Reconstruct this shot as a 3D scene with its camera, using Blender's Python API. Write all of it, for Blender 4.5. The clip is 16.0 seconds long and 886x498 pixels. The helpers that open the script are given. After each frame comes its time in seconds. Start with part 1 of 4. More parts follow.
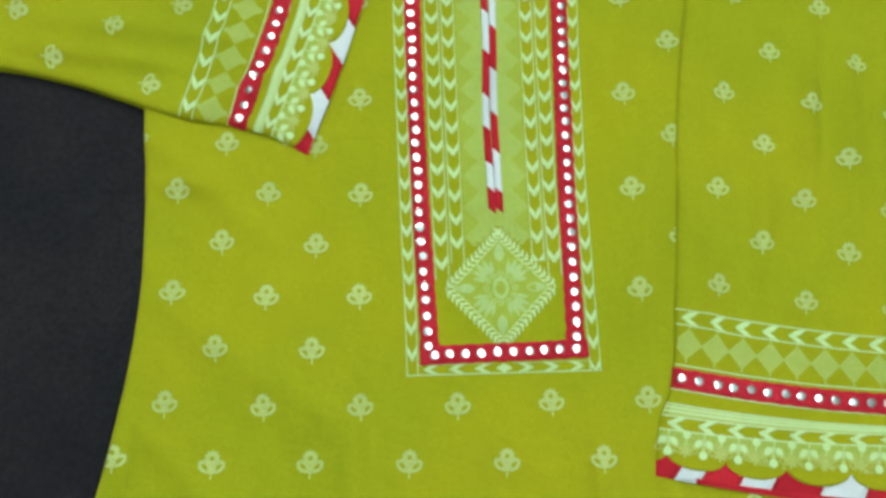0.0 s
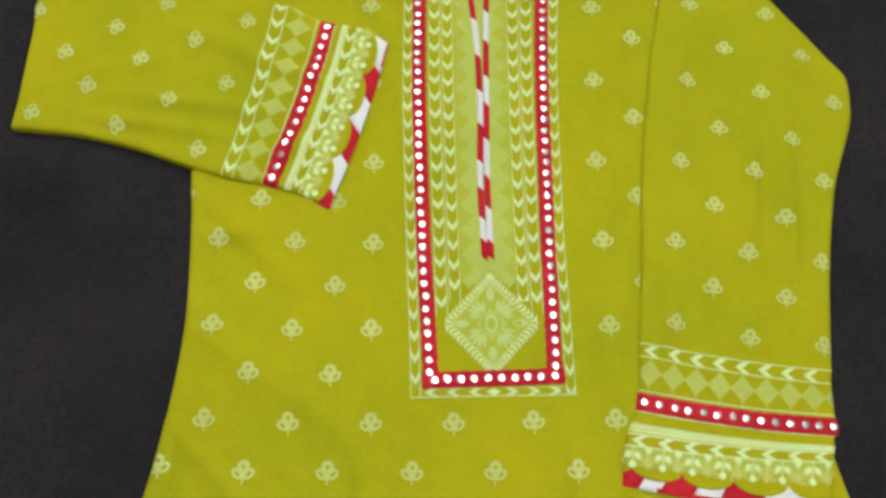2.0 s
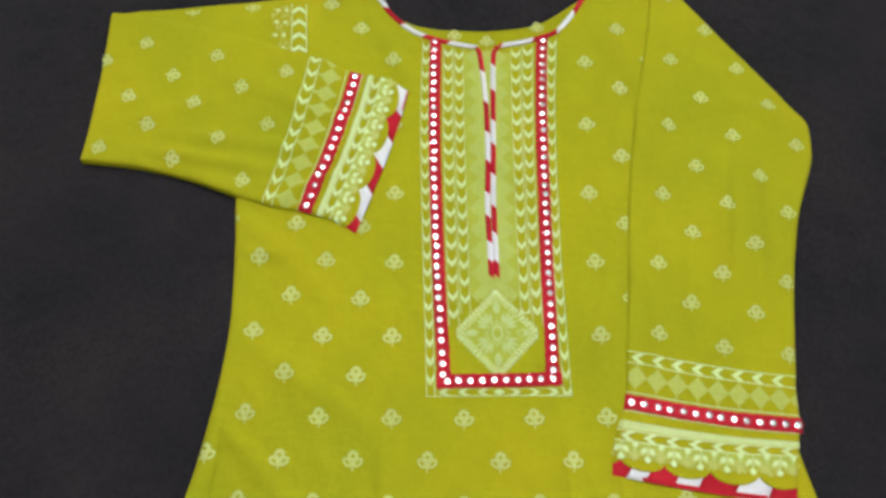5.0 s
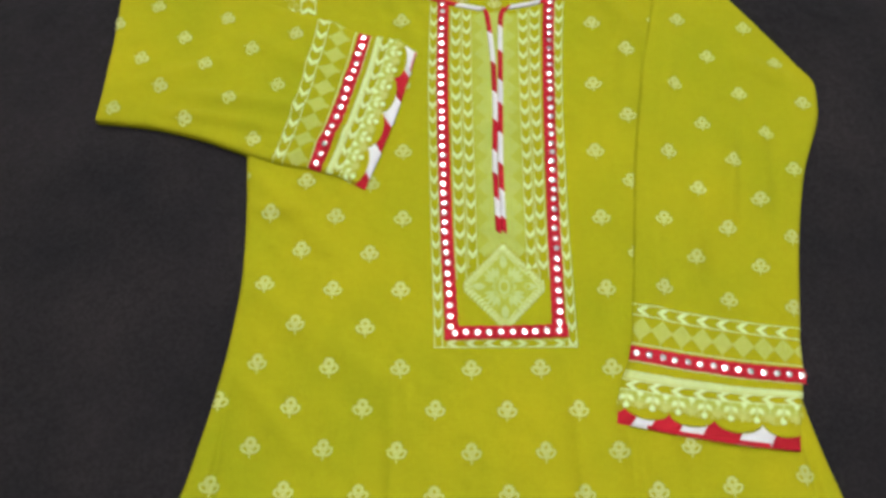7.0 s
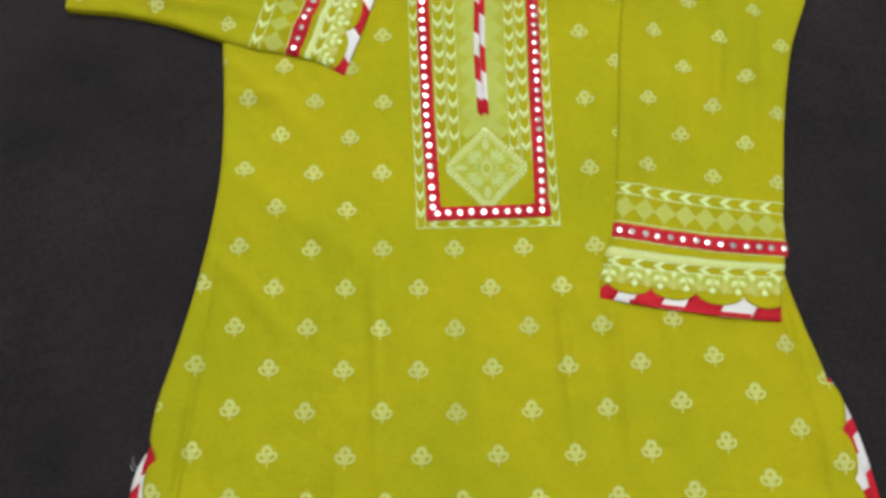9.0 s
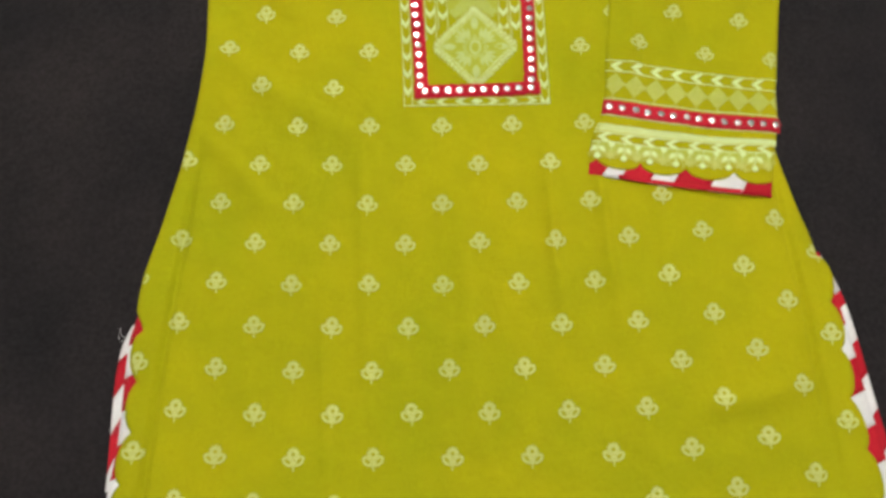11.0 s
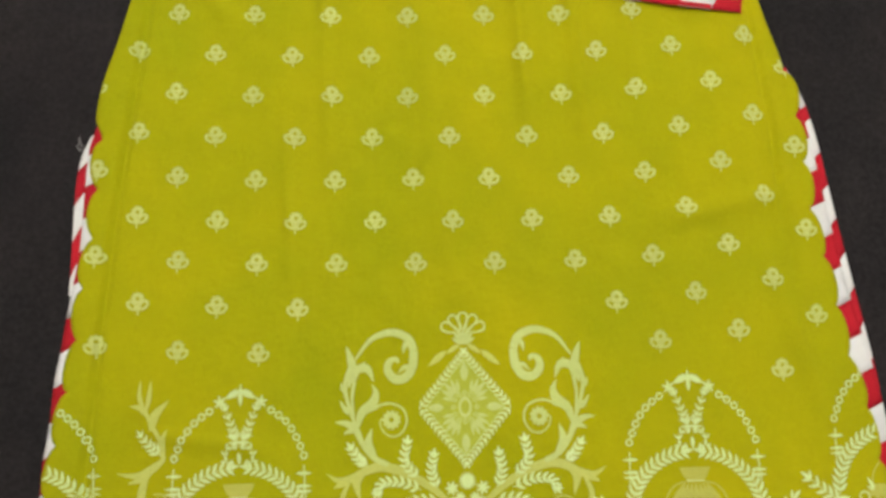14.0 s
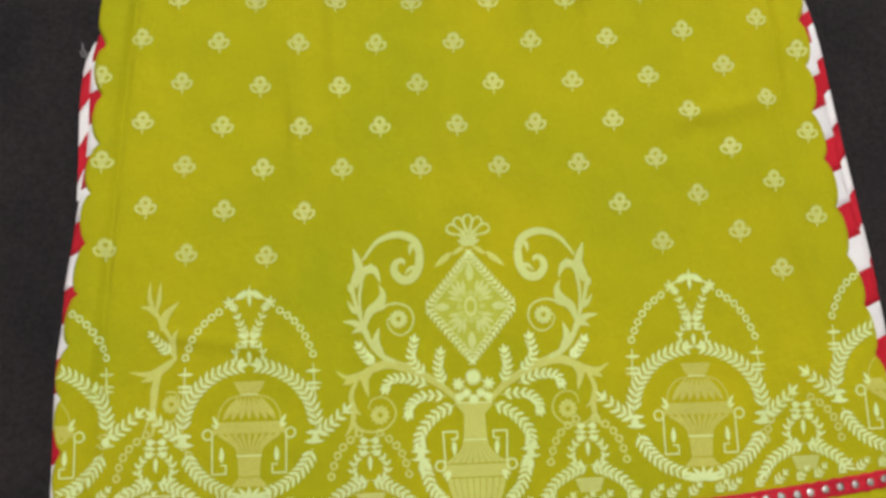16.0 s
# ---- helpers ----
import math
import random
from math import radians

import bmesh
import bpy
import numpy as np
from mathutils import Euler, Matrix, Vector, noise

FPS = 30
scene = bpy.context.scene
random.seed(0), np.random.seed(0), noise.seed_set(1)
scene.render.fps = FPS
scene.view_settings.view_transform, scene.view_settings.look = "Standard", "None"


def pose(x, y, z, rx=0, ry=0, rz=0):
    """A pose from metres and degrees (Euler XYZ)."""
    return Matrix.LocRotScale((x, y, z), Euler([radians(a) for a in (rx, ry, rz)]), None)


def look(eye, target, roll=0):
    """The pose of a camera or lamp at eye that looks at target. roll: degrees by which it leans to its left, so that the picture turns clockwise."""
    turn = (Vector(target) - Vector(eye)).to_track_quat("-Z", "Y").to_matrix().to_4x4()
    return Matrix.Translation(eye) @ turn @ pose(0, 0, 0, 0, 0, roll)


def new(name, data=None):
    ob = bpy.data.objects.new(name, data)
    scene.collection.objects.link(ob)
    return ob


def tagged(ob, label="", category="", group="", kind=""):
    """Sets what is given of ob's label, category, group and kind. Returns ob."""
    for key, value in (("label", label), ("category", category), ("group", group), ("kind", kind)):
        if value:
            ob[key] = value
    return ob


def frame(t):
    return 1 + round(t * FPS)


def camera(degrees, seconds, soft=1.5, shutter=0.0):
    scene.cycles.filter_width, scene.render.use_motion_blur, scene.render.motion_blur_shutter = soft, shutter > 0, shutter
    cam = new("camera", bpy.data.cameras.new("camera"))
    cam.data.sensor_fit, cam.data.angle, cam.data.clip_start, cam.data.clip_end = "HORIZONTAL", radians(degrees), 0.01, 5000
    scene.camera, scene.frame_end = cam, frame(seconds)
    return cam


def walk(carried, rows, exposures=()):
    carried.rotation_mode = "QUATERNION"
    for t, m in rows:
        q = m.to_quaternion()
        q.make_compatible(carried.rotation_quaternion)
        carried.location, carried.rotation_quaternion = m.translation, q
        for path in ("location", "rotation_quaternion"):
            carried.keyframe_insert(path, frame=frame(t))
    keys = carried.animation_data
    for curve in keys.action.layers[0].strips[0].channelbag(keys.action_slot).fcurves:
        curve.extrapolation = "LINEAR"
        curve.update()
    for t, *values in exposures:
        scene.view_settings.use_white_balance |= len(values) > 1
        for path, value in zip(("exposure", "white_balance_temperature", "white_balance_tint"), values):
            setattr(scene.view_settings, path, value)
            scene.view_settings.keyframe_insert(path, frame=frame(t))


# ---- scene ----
cam = camera(63.5, 16.0, soft=3.4)
PATH = [
    (0, (-0.052, -0.034, 0.524), (-0.012, 0.442, -1.419), 3.2),
    (0.5, (-0.053, -0.041, 0.544), (0.007, 0.453, -1.393), 5.3),
    (1, (-0.049, -0.049, 0.569), (0.0, 0.5, -1.353), 3.5),
    (1.5, (-0.048, -0.055, 0.595), (-0.003, 0.533, -1.316), 2.8),
    (2, (-0.056, -0.067, 0.615), (-0.007, 0.551, -1.287), 3.6),
    (2.5, (-0.059, -0.077, 0.636), (-0.012, 0.579, -1.253), 3.5),
    (3, (-0.063, -0.088, 0.653), (-0.003, 0.597, -1.225), 4.4),
    (3.5, (-0.059, -0.09, 0.671), (-0.008, 0.604, -1.204), 3.9),
    (4, (-0.072, -0.099, 0.685), (-0.015, 0.641, -1.172), 4.0),
    (6.5, (-0.063, -0.154, 0.695), (-0.045, 0.591, -1.161), 1.1),
    (7, (-0.066, -0.161, 0.69), (-0.052, 0.559, -1.176), 0.8),
    (7.5, (-0.055, -0.173, 0.69), (-0.052, 0.523, -1.185), -0.5),
    (8, (-0.053, -0.196, 0.678), (-0.038, 0.469, -1.208), 0.3),
    (8.5, (-0.057, -0.214, 0.666), (-0.028, 0.407, -1.235), 1.5),
    (9, (-0.053, -0.221, 0.664), (-0.03, 0.36, -1.249), 0.9),
    (11.5, (-0.038, -0.329, 0.63), (-0.025, 0.163, -1.308), 0.1),
    (12, (-0.036, -0.349, 0.626), (-0.003, 0.128, -1.316), 2.2),
    (12.5, (-0.04, -0.361, 0.617), (-0.014, 0.065, -1.337), 2.0),
    (13, (-0.035, -0.377, 0.61), (-0.008, 0.023, -1.349), 2.2),
    (13.5, (-0.036, -0.399, 0.61), (-0.009, -0.019, -1.353), 2.7),
    (14, (-0.023, -0.416, 0.609), (0.023, -0.078, -1.362), 6.4),
    (14.5, (-0.022, -0.43, 0.612), (0.049, -0.096, -1.359), 10.4),
    (15, (-0.022, -0.447, 0.614), (0.03, -0.135, -1.361), 7.9),
    (15.5, (-0.024, -0.46, 0.611), (0.011, -0.179, -1.369), 5.8),
    (16, (-0.032, -0.472, 0.607), (0.022, -0.221, -1.376), 10.4),
]
EXPOSURES = [
    (0.0, -0.12, 5300, -13), (0.5, -0.12, 5600, -8), (1.0, -0.10, 5900, -3), (1.5, -0.08, 6000, 1), (2.0, -0.06, 6150, 5), (2.5, -0.05, 5850, 4),
    (3.0, 0.02, 6350, 10), (3.5, 0.03, 6450, 11), (4.0, -0.04, 5850, 9), (6.5, 0.01, 5950, 10), (7.5, 0.02, 6050, 10), (9.0, -0.02, 6150, 9),
    (11.5, 0.02, 6700, 9), (13.5, 0.04, 6800, 6), (16.0, 0.08, 6400, 14),
]
walk(cam, [(t, look(eye, target, roll)) for t, eye, target, roll in PATH], EXPOSURES)

# ---- light: an unseen fluorescent tube hanging under a white ceiling, and an added second, in a closed room ----
world = bpy.data.worlds.new("world")
scene.world = world
world.use_nodes = True
world.node_tree.nodes["Background"].inputs[0].default_value = (0.02, 0.02, 0.022, 1)
# the second tube is added to whiten the mirrors and even out the light
TUBES = ((0.34, -0.12, 2.15, 0.0), (-0.35, 1.50, 2.20, 90.0))
TUBE_LENGTH, TUBE_RADIUS, TUBE_STRENGTH = 1.2, 0.016, 190.0


# ---- materials ----
def node(nt, kind, **values):
    n = nt.nodes.new(kind)
    for key, value in values.items():
        n.inputs[key.replace("_", " ")].default_value = value
    return n


def cloth(name, base, dark, rough=0.85, weave=0.25, sheen=0.0, patch=9.0, fine=900.0, metal=0.0, per_object=0.0, spread=(0.35, 0.7)):
    """Woven cloth: blotches at one scale, threads at another, and a fine relief."""
    mat = bpy.data.materials.new(name)
    mat.use_nodes = True
    nt = mat.node_tree
    bsdf = nt.nodes["Principled BSDF"]
    bsdf.inputs["Roughness"].default_value = rough
    bsdf.inputs["Metallic"].default_value = metal
    bsdf.inputs["Sheen Weight"].default_value = sheen
    bsdf.inputs["Specular IOR Level"].default_value = 0.08
    geo = nt.nodes.new("ShaderNodeNewGeometry")
    big = node(nt, "ShaderNodeTexNoise", Scale=patch, Detail=4.0, Roughness=0.6)
    nt.links.new(geo.outputs["Position"], big.inputs["Vector"])
    ramp = nt.nodes.new("ShaderNodeValToRGB")
    ramp.color_ramp.elements[0].position, ramp.color_ramp.elements[1].position = spread
    ramp.color_ramp.elements[0].color = (*dark, 1)
    ramp.color_ramp.elements[1].color = (*base, 1)
    nt.links.new(big.outputs["Fac"], ramp.inputs["Fac"])
    small = node(nt, "ShaderNodeTexNoise", Scale=fine, Detail=2.0)
    nt.links.new(geo.outputs["Position"], small.inputs["Vector"])
    mix = nt.nodes.new("ShaderNodeMix")
    mix.data_type, mix.blend_type = "RGBA", "OVERLAY"
    mix.inputs[0].default_value = weave
    nt.links.new(ramp.outputs["Color"], mix.inputs[6])
    nt.links.new(small.outputs["Fac"], mix.inputs[7])
    last = mix.outputs[2]
    if per_object:
        info = nt.nodes.new("ShaderNodeObjectInfo")
        value = node(nt, "ShaderNodeMapRange")
        value.inputs[3].default_value, value.inputs[4].default_value = 1 - per_object, 1 + per_object
        nt.links.new(info.outputs["Random"], value.inputs[0])
        hsv = nt.nodes.new("ShaderNodeHueSaturation")
        nt.links.new(value.outputs[0], hsv.inputs["Value"])
        nt.links.new(last, hsv.inputs["Color"])
        last = hsv.outputs["Color"]
    nt.links.new(last, bsdf.inputs["Base Color"])
    warp = node(nt, "ShaderNodeTexWave", Scale=420.0, Distortion=0.6)
    weft = node(nt, "ShaderNodeTexWave", Scale=420.0, Distortion=0.6)
    weft.bands_direction = "Y"
    for w in (warp, weft):
        nt.links.new(geo.outputs["Position"], w.inputs["Vector"])
    add = nt.nodes.new("ShaderNodeMath")
    add.operation = "ADD"
    nt.links.new(warp.outputs["Fac"], add.inputs[0])
    nt.links.new(weft.outputs["Fac"], add.inputs[1])
    bump = node(nt, "ShaderNodeBump", Strength=0.25, Distance=0.0004)
    nt.links.new(add.outputs[0], bump.inputs["Height"])
    soft = node(nt, "ShaderNodeBump", Strength=0.6, Distance=0.006)
    crumple = node(nt, "ShaderNodeTexNoise", Scale=38.0, Detail=3.0)
    nt.links.new(geo.outputs["Position"], crumple.inputs["Vector"])
    nt.links.new(crumple.outputs["Fac"], soft.inputs["Height"])
    nt.links.new(bump.outputs["Normal"], soft.inputs["Normal"])
    nt.links.new(soft.outputs["Normal"], bsdf.inputs["Normal"])
    return mat


GREEN = cloth("lime_cotton", (0.418, 0.383, 0.006), (0.320, 0.340, 0.006), patch=5.0, spread=(0.3, 0.68))
INNER = cloth("lime_cotton_inside", (0.36, 0.36, 0.004), (0.31, 0.31, 0.004))
PALE = cloth("pale_print", (0.67, 0.79, 0.40), (0.60, 0.72, 0.31), weave=0.35, per_object=0.05)
MUTED = cloth("muted_print", (0.56, 0.59, 0.16), (0.50, 0.53, 0.12), weave=0.3)
FLORAL = cloth("flower_print", (0.57, 0.61, 0.21), (0.50, 0.55, 0.16), weave=0.35, per_object=0.06)
SOFT = cloth("soft_print", (0.53, 0.63, 0.25), (0.47, 0.57, 0.19), weave=0.3)
SCROLL = cloth("scroll_print", (0.57, 0.65, 0.24), (0.51, 0.58, 0.19), weave=0.3)
URN = cloth("urn_print", (0.53, 0.53, 0.12), (0.47, 0.47, 0.09), weave=0.3)
WASH = cloth("washed_print", (0.47, 0.53, 0.09), (0.42, 0.48, 0.07), weave=0.3)
DIM = cloth("dim_print", (0.43, 0.46, 0.03), (0.385, 0.42, 0.022), weave=0.3)
FAINT = cloth("faint_print", (0.45, 0.50, 0.06), (0.40, 0.45, 0.045), weave=0.3)
RED = cloth("red_cotton", (0.51, 0.018, 0.032), (0.43, 0.013, 0.024), rough=0.7, per_object=0.08)
RIBBON = cloth("red_ribbon", (0.55, 0.022, 0.040), (0.46, 0.016, 0.03), rough=0.6, fine=500.0, weave=0.5)
WHITE = cloth("white_cotton", (0.80, 0.80, 0.80), (0.72, 0.72, 0.73), per_object=0.04)
BLACK = cloth("charcoal_cloth", (0.025, 0.021, 0.022), (0.014, 0.013, 0.0145), rough=0.9, weave=0.6, sheen=0.05, patch=6.0, fine=260.0)
PLASTER = cloth("white_plaster", (0.80, 0.79, 0.76), (0.75, 0.74, 0.71), weave=0.1, sheen=0.0, patch=2.0, fine=60.0)
CONCRETE = cloth("floor_screed", (0.30, 0.28, 0.26), (0.24, 0.22, 0.2), weave=0.3, sheen=0.0, patch=3.0, fine=80.0)

MIRROR = bpy.data.materials.new("mirror_glass")
MIRROR.use_nodes = True
_b = MIRROR.node_tree.nodes["Principled BSDF"]
_b.inputs["Base Color"].default_value = (0.86, 0.87, 0.87, 1)
_b.inputs["Metallic"].default_value = 1.0
_b.inputs["Roughness"].default_value = 0.15
ENAMEL = bpy.data.materials.new("white_enamel")
ENAMEL.use_nodes = True
ENAMEL.node_tree.nodes["Principled BSDF"].inputs["Base Color"].default_value = (0.8, 0.8, 0.8, 1)
ENAMEL.node_tree.nodes["Principled BSDF"].inputs["Roughness"].default_value = 0.35
GLOW = bpy.data.materials.new("tube_glow")
GLOW.use_nodes = True
_b = GLOW.node_tree.nodes["Principled BSDF"]
_b.inputs["Base Color"].default_value = (0.9, 0.9, 0.9, 1)
_b.inputs["Emission Color"].default_value = (1.0, 0.97, 0.93, 1)
_b.inputs["Emission Strength"].default_value = TUBE_STRENGTH


# ---- building kit ----
def part(name, bm, material, parent, label="", smooth=True):
    me = bpy.data.meshes.new(name)
    bm.to_mesh(me)
    bm.free()
    me.materials.append(material)
    if smooth:
        for p in me.polygons:
            p.use_smooth = True
    ob = new(name, me)
    ob.parent = parent
    if label:
        tagged(ob, label)
    return ob


def box(bm, lo, hi):
    r = bmesh.ops.create_cube(bm, size=1.0)
    for v in r["verts"]:
        v.co = Vector([lo[i] + (v.co[i] + 0.5) * (hi[i] - lo[i]) for i in range(3)])
    return r["verts"]


def smoothstep(a, b, x):
    t = min(1.0, max(0.0, (x - a) / (b - a)))
    return t * t * (3 - 2 * t)


def spline(points, n):
    """n points along a smooth curve through the given 2D points."""
    p = [Vector(q) for q in points]
    p = [2 * p[0] - p[1], *p, 2 * p[-1] - p[-2]]
    out = []
    for k in range(n):
        s = k / (n - 1) * (len(p) - 3)
        i = min(int(s), len(p) - 4)
        f = s - i
        a, b, c, d = p[i:i + 4]
        out.append(0.5 * ((2 * b) + (c - a) * f + (2 * a - 5 * b + 4 * c - d) * f * f + (3 * b - a - 3 * c + d) * f ** 3))
    return out


def slopes(x, y):
    """Slopes at the knots that keep a cubic from overshooting."""
    h = [b - a for a, b in zip(x, x[1:])]
    d = [(b - a) / k for a, b, k in zip(y, y[1:], h)]
    m = [d[0]]
    for i in range(1, len(d)):
        m.append(0.0 if d[i - 1] * d[i] <= 0 else (h[i - 1] + h[i]) / (h[i] / d[i - 1] + h[i - 1] / d[i]))
    return m + [d[-1]]


def curve(xs, ys):
    """A smooth function through the points (xs rising), with no overshoot."""
    m = slopes(xs, ys)
    fx, fy = [], []
    for i in range(len(xs) - 1):
        h = xs[i + 1] - xs[i]
        for k in range(12):
            t = k / 12
            fx.append(xs[i] + h * t)
            fy.append((1 + 2 * t) * (1 - t) ** 2 * ys[i] + t * (1 - t) ** 2 * h * m[i] + t * t * (3 - 2 * t) * ys[i + 1] + t * t * (t - 1) * h * m[i + 1])
    fx, fy = np.array(fx + [xs[-1]]), np.array(fy + [ys[-1]])
    return lambda x: float(np.interp(x, fx, fy))


def sheet(rows, zf, thick, close=True):
    """A cloth from rows of 2D points, with its edges turned down by thick."""
    bm = bmesh.new()
    grid = [[bm.verts.new((x, y, zf(x, y))) for x, y in row] for row in rows]
    for a, b in zip(grid, grid[1:]):
        for i in range(len(a) - 1):
            bm.faces.new((a[i], a[i + 1], b[i + 1], b[i]))
    bmesh.ops.recalc_face_normals(bm, faces=bm.faces)
    if bm.faces[:][0].normal.z < 0:
        bmesh.ops.reverse_faces(bm, faces=bm.faces)
    if close:
        edges = [e for e in bm.edges if len(e.link_faces) == 1]
        made = bmesh.ops.extrude_edge_only(bm, edges=edges)["geom"]
        for v in made:
            if isinstance(v, bmesh.types.BMVert):
                v.co.z -= thick
    return bm


# --- ink: printed shapes as polygons on the cloth ---
def lens(p, q, w, n=4):
    """A leaf from p to q, w wide."""
    p, q = Vector(p), Vector(q)
    d = q - p
    s = Vector((-d.y, d.x)).normalized() * w / 2
    up = [p + d * (k / n) + s * math.sin(math.pi * (k / n) ** 0.8) for k in range(1, n)]
    dn = [p + d * (k / n) - s * math.sin(math.pi * (k / n) ** 0.8) for k in range(1, n)]
    return [[p, *up, q, *reversed(dn)]]


def stroke(points, w0, w1=None, wm=None):
    """A line through the points, as quads, from w0 wide to w1 (wm in the middle)."""
    w1 = w0 if w1 is None else w1
    p = [Vector(q) for q in points]
    n = len(p)
    sides = []
    for k in range(n):
        d = (p[min(k + 1, n - 1)] - p[max(k - 1, 0)]).normalized()
        s = k / (n - 1)
        w = w0 + (w1 - w0) * s
        if wm is not None:
            w += (wm - (w0 + w1) / 2) * math.sin(math.pi * s)
        o = Vector((-d.y, d.x)) * w / 2
        sides.append((p[k] + o, p[k] - o))
    return [[a[0], b[0], b[1], a[1]] for a, b in zip(sides, sides[1:])]


def line(p, q, w, step=0.012):
    p, q = Vector(p), Vector(q)
    n = max(2, int((q - p).length / step) + 1)
    return stroke([p.lerp(q, k / (n - 1)) for k in range(n)], w)


def disc(c, r, n=8):
    return [[Vector((c[0] + r * math.cos(math.tau * k / n), c[1] + r * math.sin(math.tau * k / n))) for k in range(n)]]


def ring(c, r, w, n=12, spikes=0.0):
    pts = []
    for k in range(n):
        a = math.tau * k / n
        o = r + w / 2 + (spikes if k % 2 else 0)
        pts.append((Vector((c[0] + o * math.cos(a), c[1] + o * math.sin(a))),
                    Vector((c[0] + (r - w / 2) * math.cos(a), c[1] + (r - w / 2) * math.sin(a)))))
    return [[a[0], b[0], b[1], a[1]] for a, b in zip(pts, pts[1:] + pts[:1])]


def fern(points, n, length, width, lean=0.75, stem=0.0007, tip=0.6):
    """A sprig with pairs of leaves along a curve."""
    p = spline(points, 2 * n + 1)
    out = stroke(p, stem)
    for k in range(n):
        i = 2 * k + 1
        d = (p[i + 1] - p[i - 1]).normalized()
        size = 1 - (1 - tip) * k / n
        for side in (1, -1):
            a = side * lean
            e = Vector((d.x * math.cos(a) - d.y * math.sin(a), d.x * math.sin(a) + d.y * math.cos(a)))
            out += lens(p[i], p[i] + e * length * 1.1 * size, width * 0.74 * size, 5)
    out += lens(p[-1] - (p[-1] - p[-2]), p[-1] + (p[-1] - p[-2]).normalized() * length * tip, width * tip)
    return out


def flip(polys, x):
    """The mirror image about the upright through x."""
    return [[Vector((2 * x - q.x, q.y)) for q in poly][::-1] for poly in polys]


def moved(polys, x, y, turn=0.0, size=1.0):
    c, s = math.cos(turn) * size, math.sin(turn) * size
    return [[Vector((x + c * q.x - s * q.y, y + s * q.x + c * q.y)) for q in poly] for poly in polys]


def ink(polys, zf, lift=0.0004, inside=None):
    bm = bmesh.new()
    flat = []
    for poly in polys:
        if len(poly) == 4:
            a, b, c, d = (Vector(q) for q in poly)
            n = max(1, math.ceil(max((b - a).length, (c - d).length) / 0.005))
            m = max(1, math.ceil(max((d - a).length, (c - b).length) / 0.005))
            at = lambda u, v: a.lerp(b, u).lerp(d.lerp(c, u), v)
            flat += [[at(i / n, j / m), at((i + 1) / n, j / m), at((i + 1) / n, (j + 1) / m), at(i / n, (j + 1) / m)] for i in range(n) for j in range(m)]
        else:
            flat.append(poly)
    for poly in flat:
        if inside and not all(inside(q.x, q.y) for q in poly):
            continue
        if sum(a.x * b.y - a.y * b.x for a, b in zip(poly, poly[1:] + poly[:1])) < 0:
            poly = poly[::-1]
        bm.faces.new([bm.verts.new((q.x, q.y, zf(q.x, q.y) + lift)) for q in poly])
    return bm


def printed(name, polys, zf, material, parent, label="", inside=None, lift=0.0004, kind="stuff"):
    bm = ink(polys, zf, lift + 0.0003, inside)
    if not bm.faces:
        bm.free()
        return None
    return tagged(part(name, bm, material, parent, label, smooth=True), kind=kind)


def ripple(x, y, seed=0.0):
    """The gentle unevenness of cloth laid flat by hand."""
    crumple = noise.noise((x * 17 + y * 6, y * 9 - x * 4, 4.1 + seed))
    return (0.0015 * noise.noise((x * 6, y * 4.5, 1.3 + seed)) + 0.0030 * (0.25 - abs(crumple))
            + 0.0005 * noise.noise((x * 40, y * 29, 7.7 + seed)))


def folds(x, y, lines):
    """Soft ridges, each from one point to another: x0, y0, x1, y1, width, height."""
    z = 0.0
    for x0, y0, x1, y1, w, h in lines:
        dx, dy = x1 - x0, y1 - y0
        k = dx * dx + dy * dy
        t = ((x - x0) * dx + (y - y0) * dy) / k
        if -0.3 < t < 1.3:
            o = ((x - x0) * dy - (y - y0) * dx) / math.sqrt(k)
            if abs(o) < 3 * w:
                z += 2.1 * h * math.exp(-(o / w) ** 2) * smoothstep(-0.3, 0.25, t) * smoothstep(1.3, 0.75, t)
    return z


BODY_FOLDS = ((0.062, -0.06, 0.068, -0.19, 0.006, 0.0022), (0.110, -0.07, 0.118, -0.20, 0.006, 0.0024), (0.160, -0.08, 0.175, -0.20, 0.008, 0.0018),
              (-0.112, -0.06, -0.106, -0.24, 0.006, 0.0016), (-0.145, -0.20, -0.140, -0.32, 0.005, 0.0013), (-0.02, -0.12, -0.01, -0.30, 0.010, 0.0014),
              (0.28, -0.27, 0.19, -0.29, 0.010, 0.0024), (0.27, -0.33, 0.30, -0.44, 0.008, 0.0020), (-0.265, 0.19, -0.17, 0.10, 0.012, 0.0026),
              (-0.255, 0.06, -0.12, -0.03, 0.014, 0.0024), (-0.265, -0.02, -0.19, -0.10, 0.010, 0.0020), (-0.26, 0.15, -0.20, 0.145, 0.008, 0.0020),
              (0.095, 0.02, 0.125, 0.16, 0.010, 0.0018), (0.115, 0.24, 0.150, 0.40, 0.010, 0.0022), (0.125, 0.44, 0.165, 0.36, 0.010, 0.0024),
              (-0.13, 0.44, -0.09, 0.36, 0.010, 0.0020), (-0.25, -0.46, -0.16, -0.475, 0.007, 0.0016))
LEFT_FOLDS = ((-0.36, 0.262, -0.25, 0.245, 0.008, 0.0030), (-0.34, 0.285, -0.21, 0.268, 0.009, 0.0028), (-0.40, 0.30, -0.30, 0.33, 0.012, 0.0022),
              (-0.30, 0.36, -0.21, 0.33, 0.012, 0.0020), (-0.22, 0.21, -0.16, 0.24, 0.008, 0.0024), (-0.235, 0.33, -0.15, 0.30, 0.009, 0.0018))
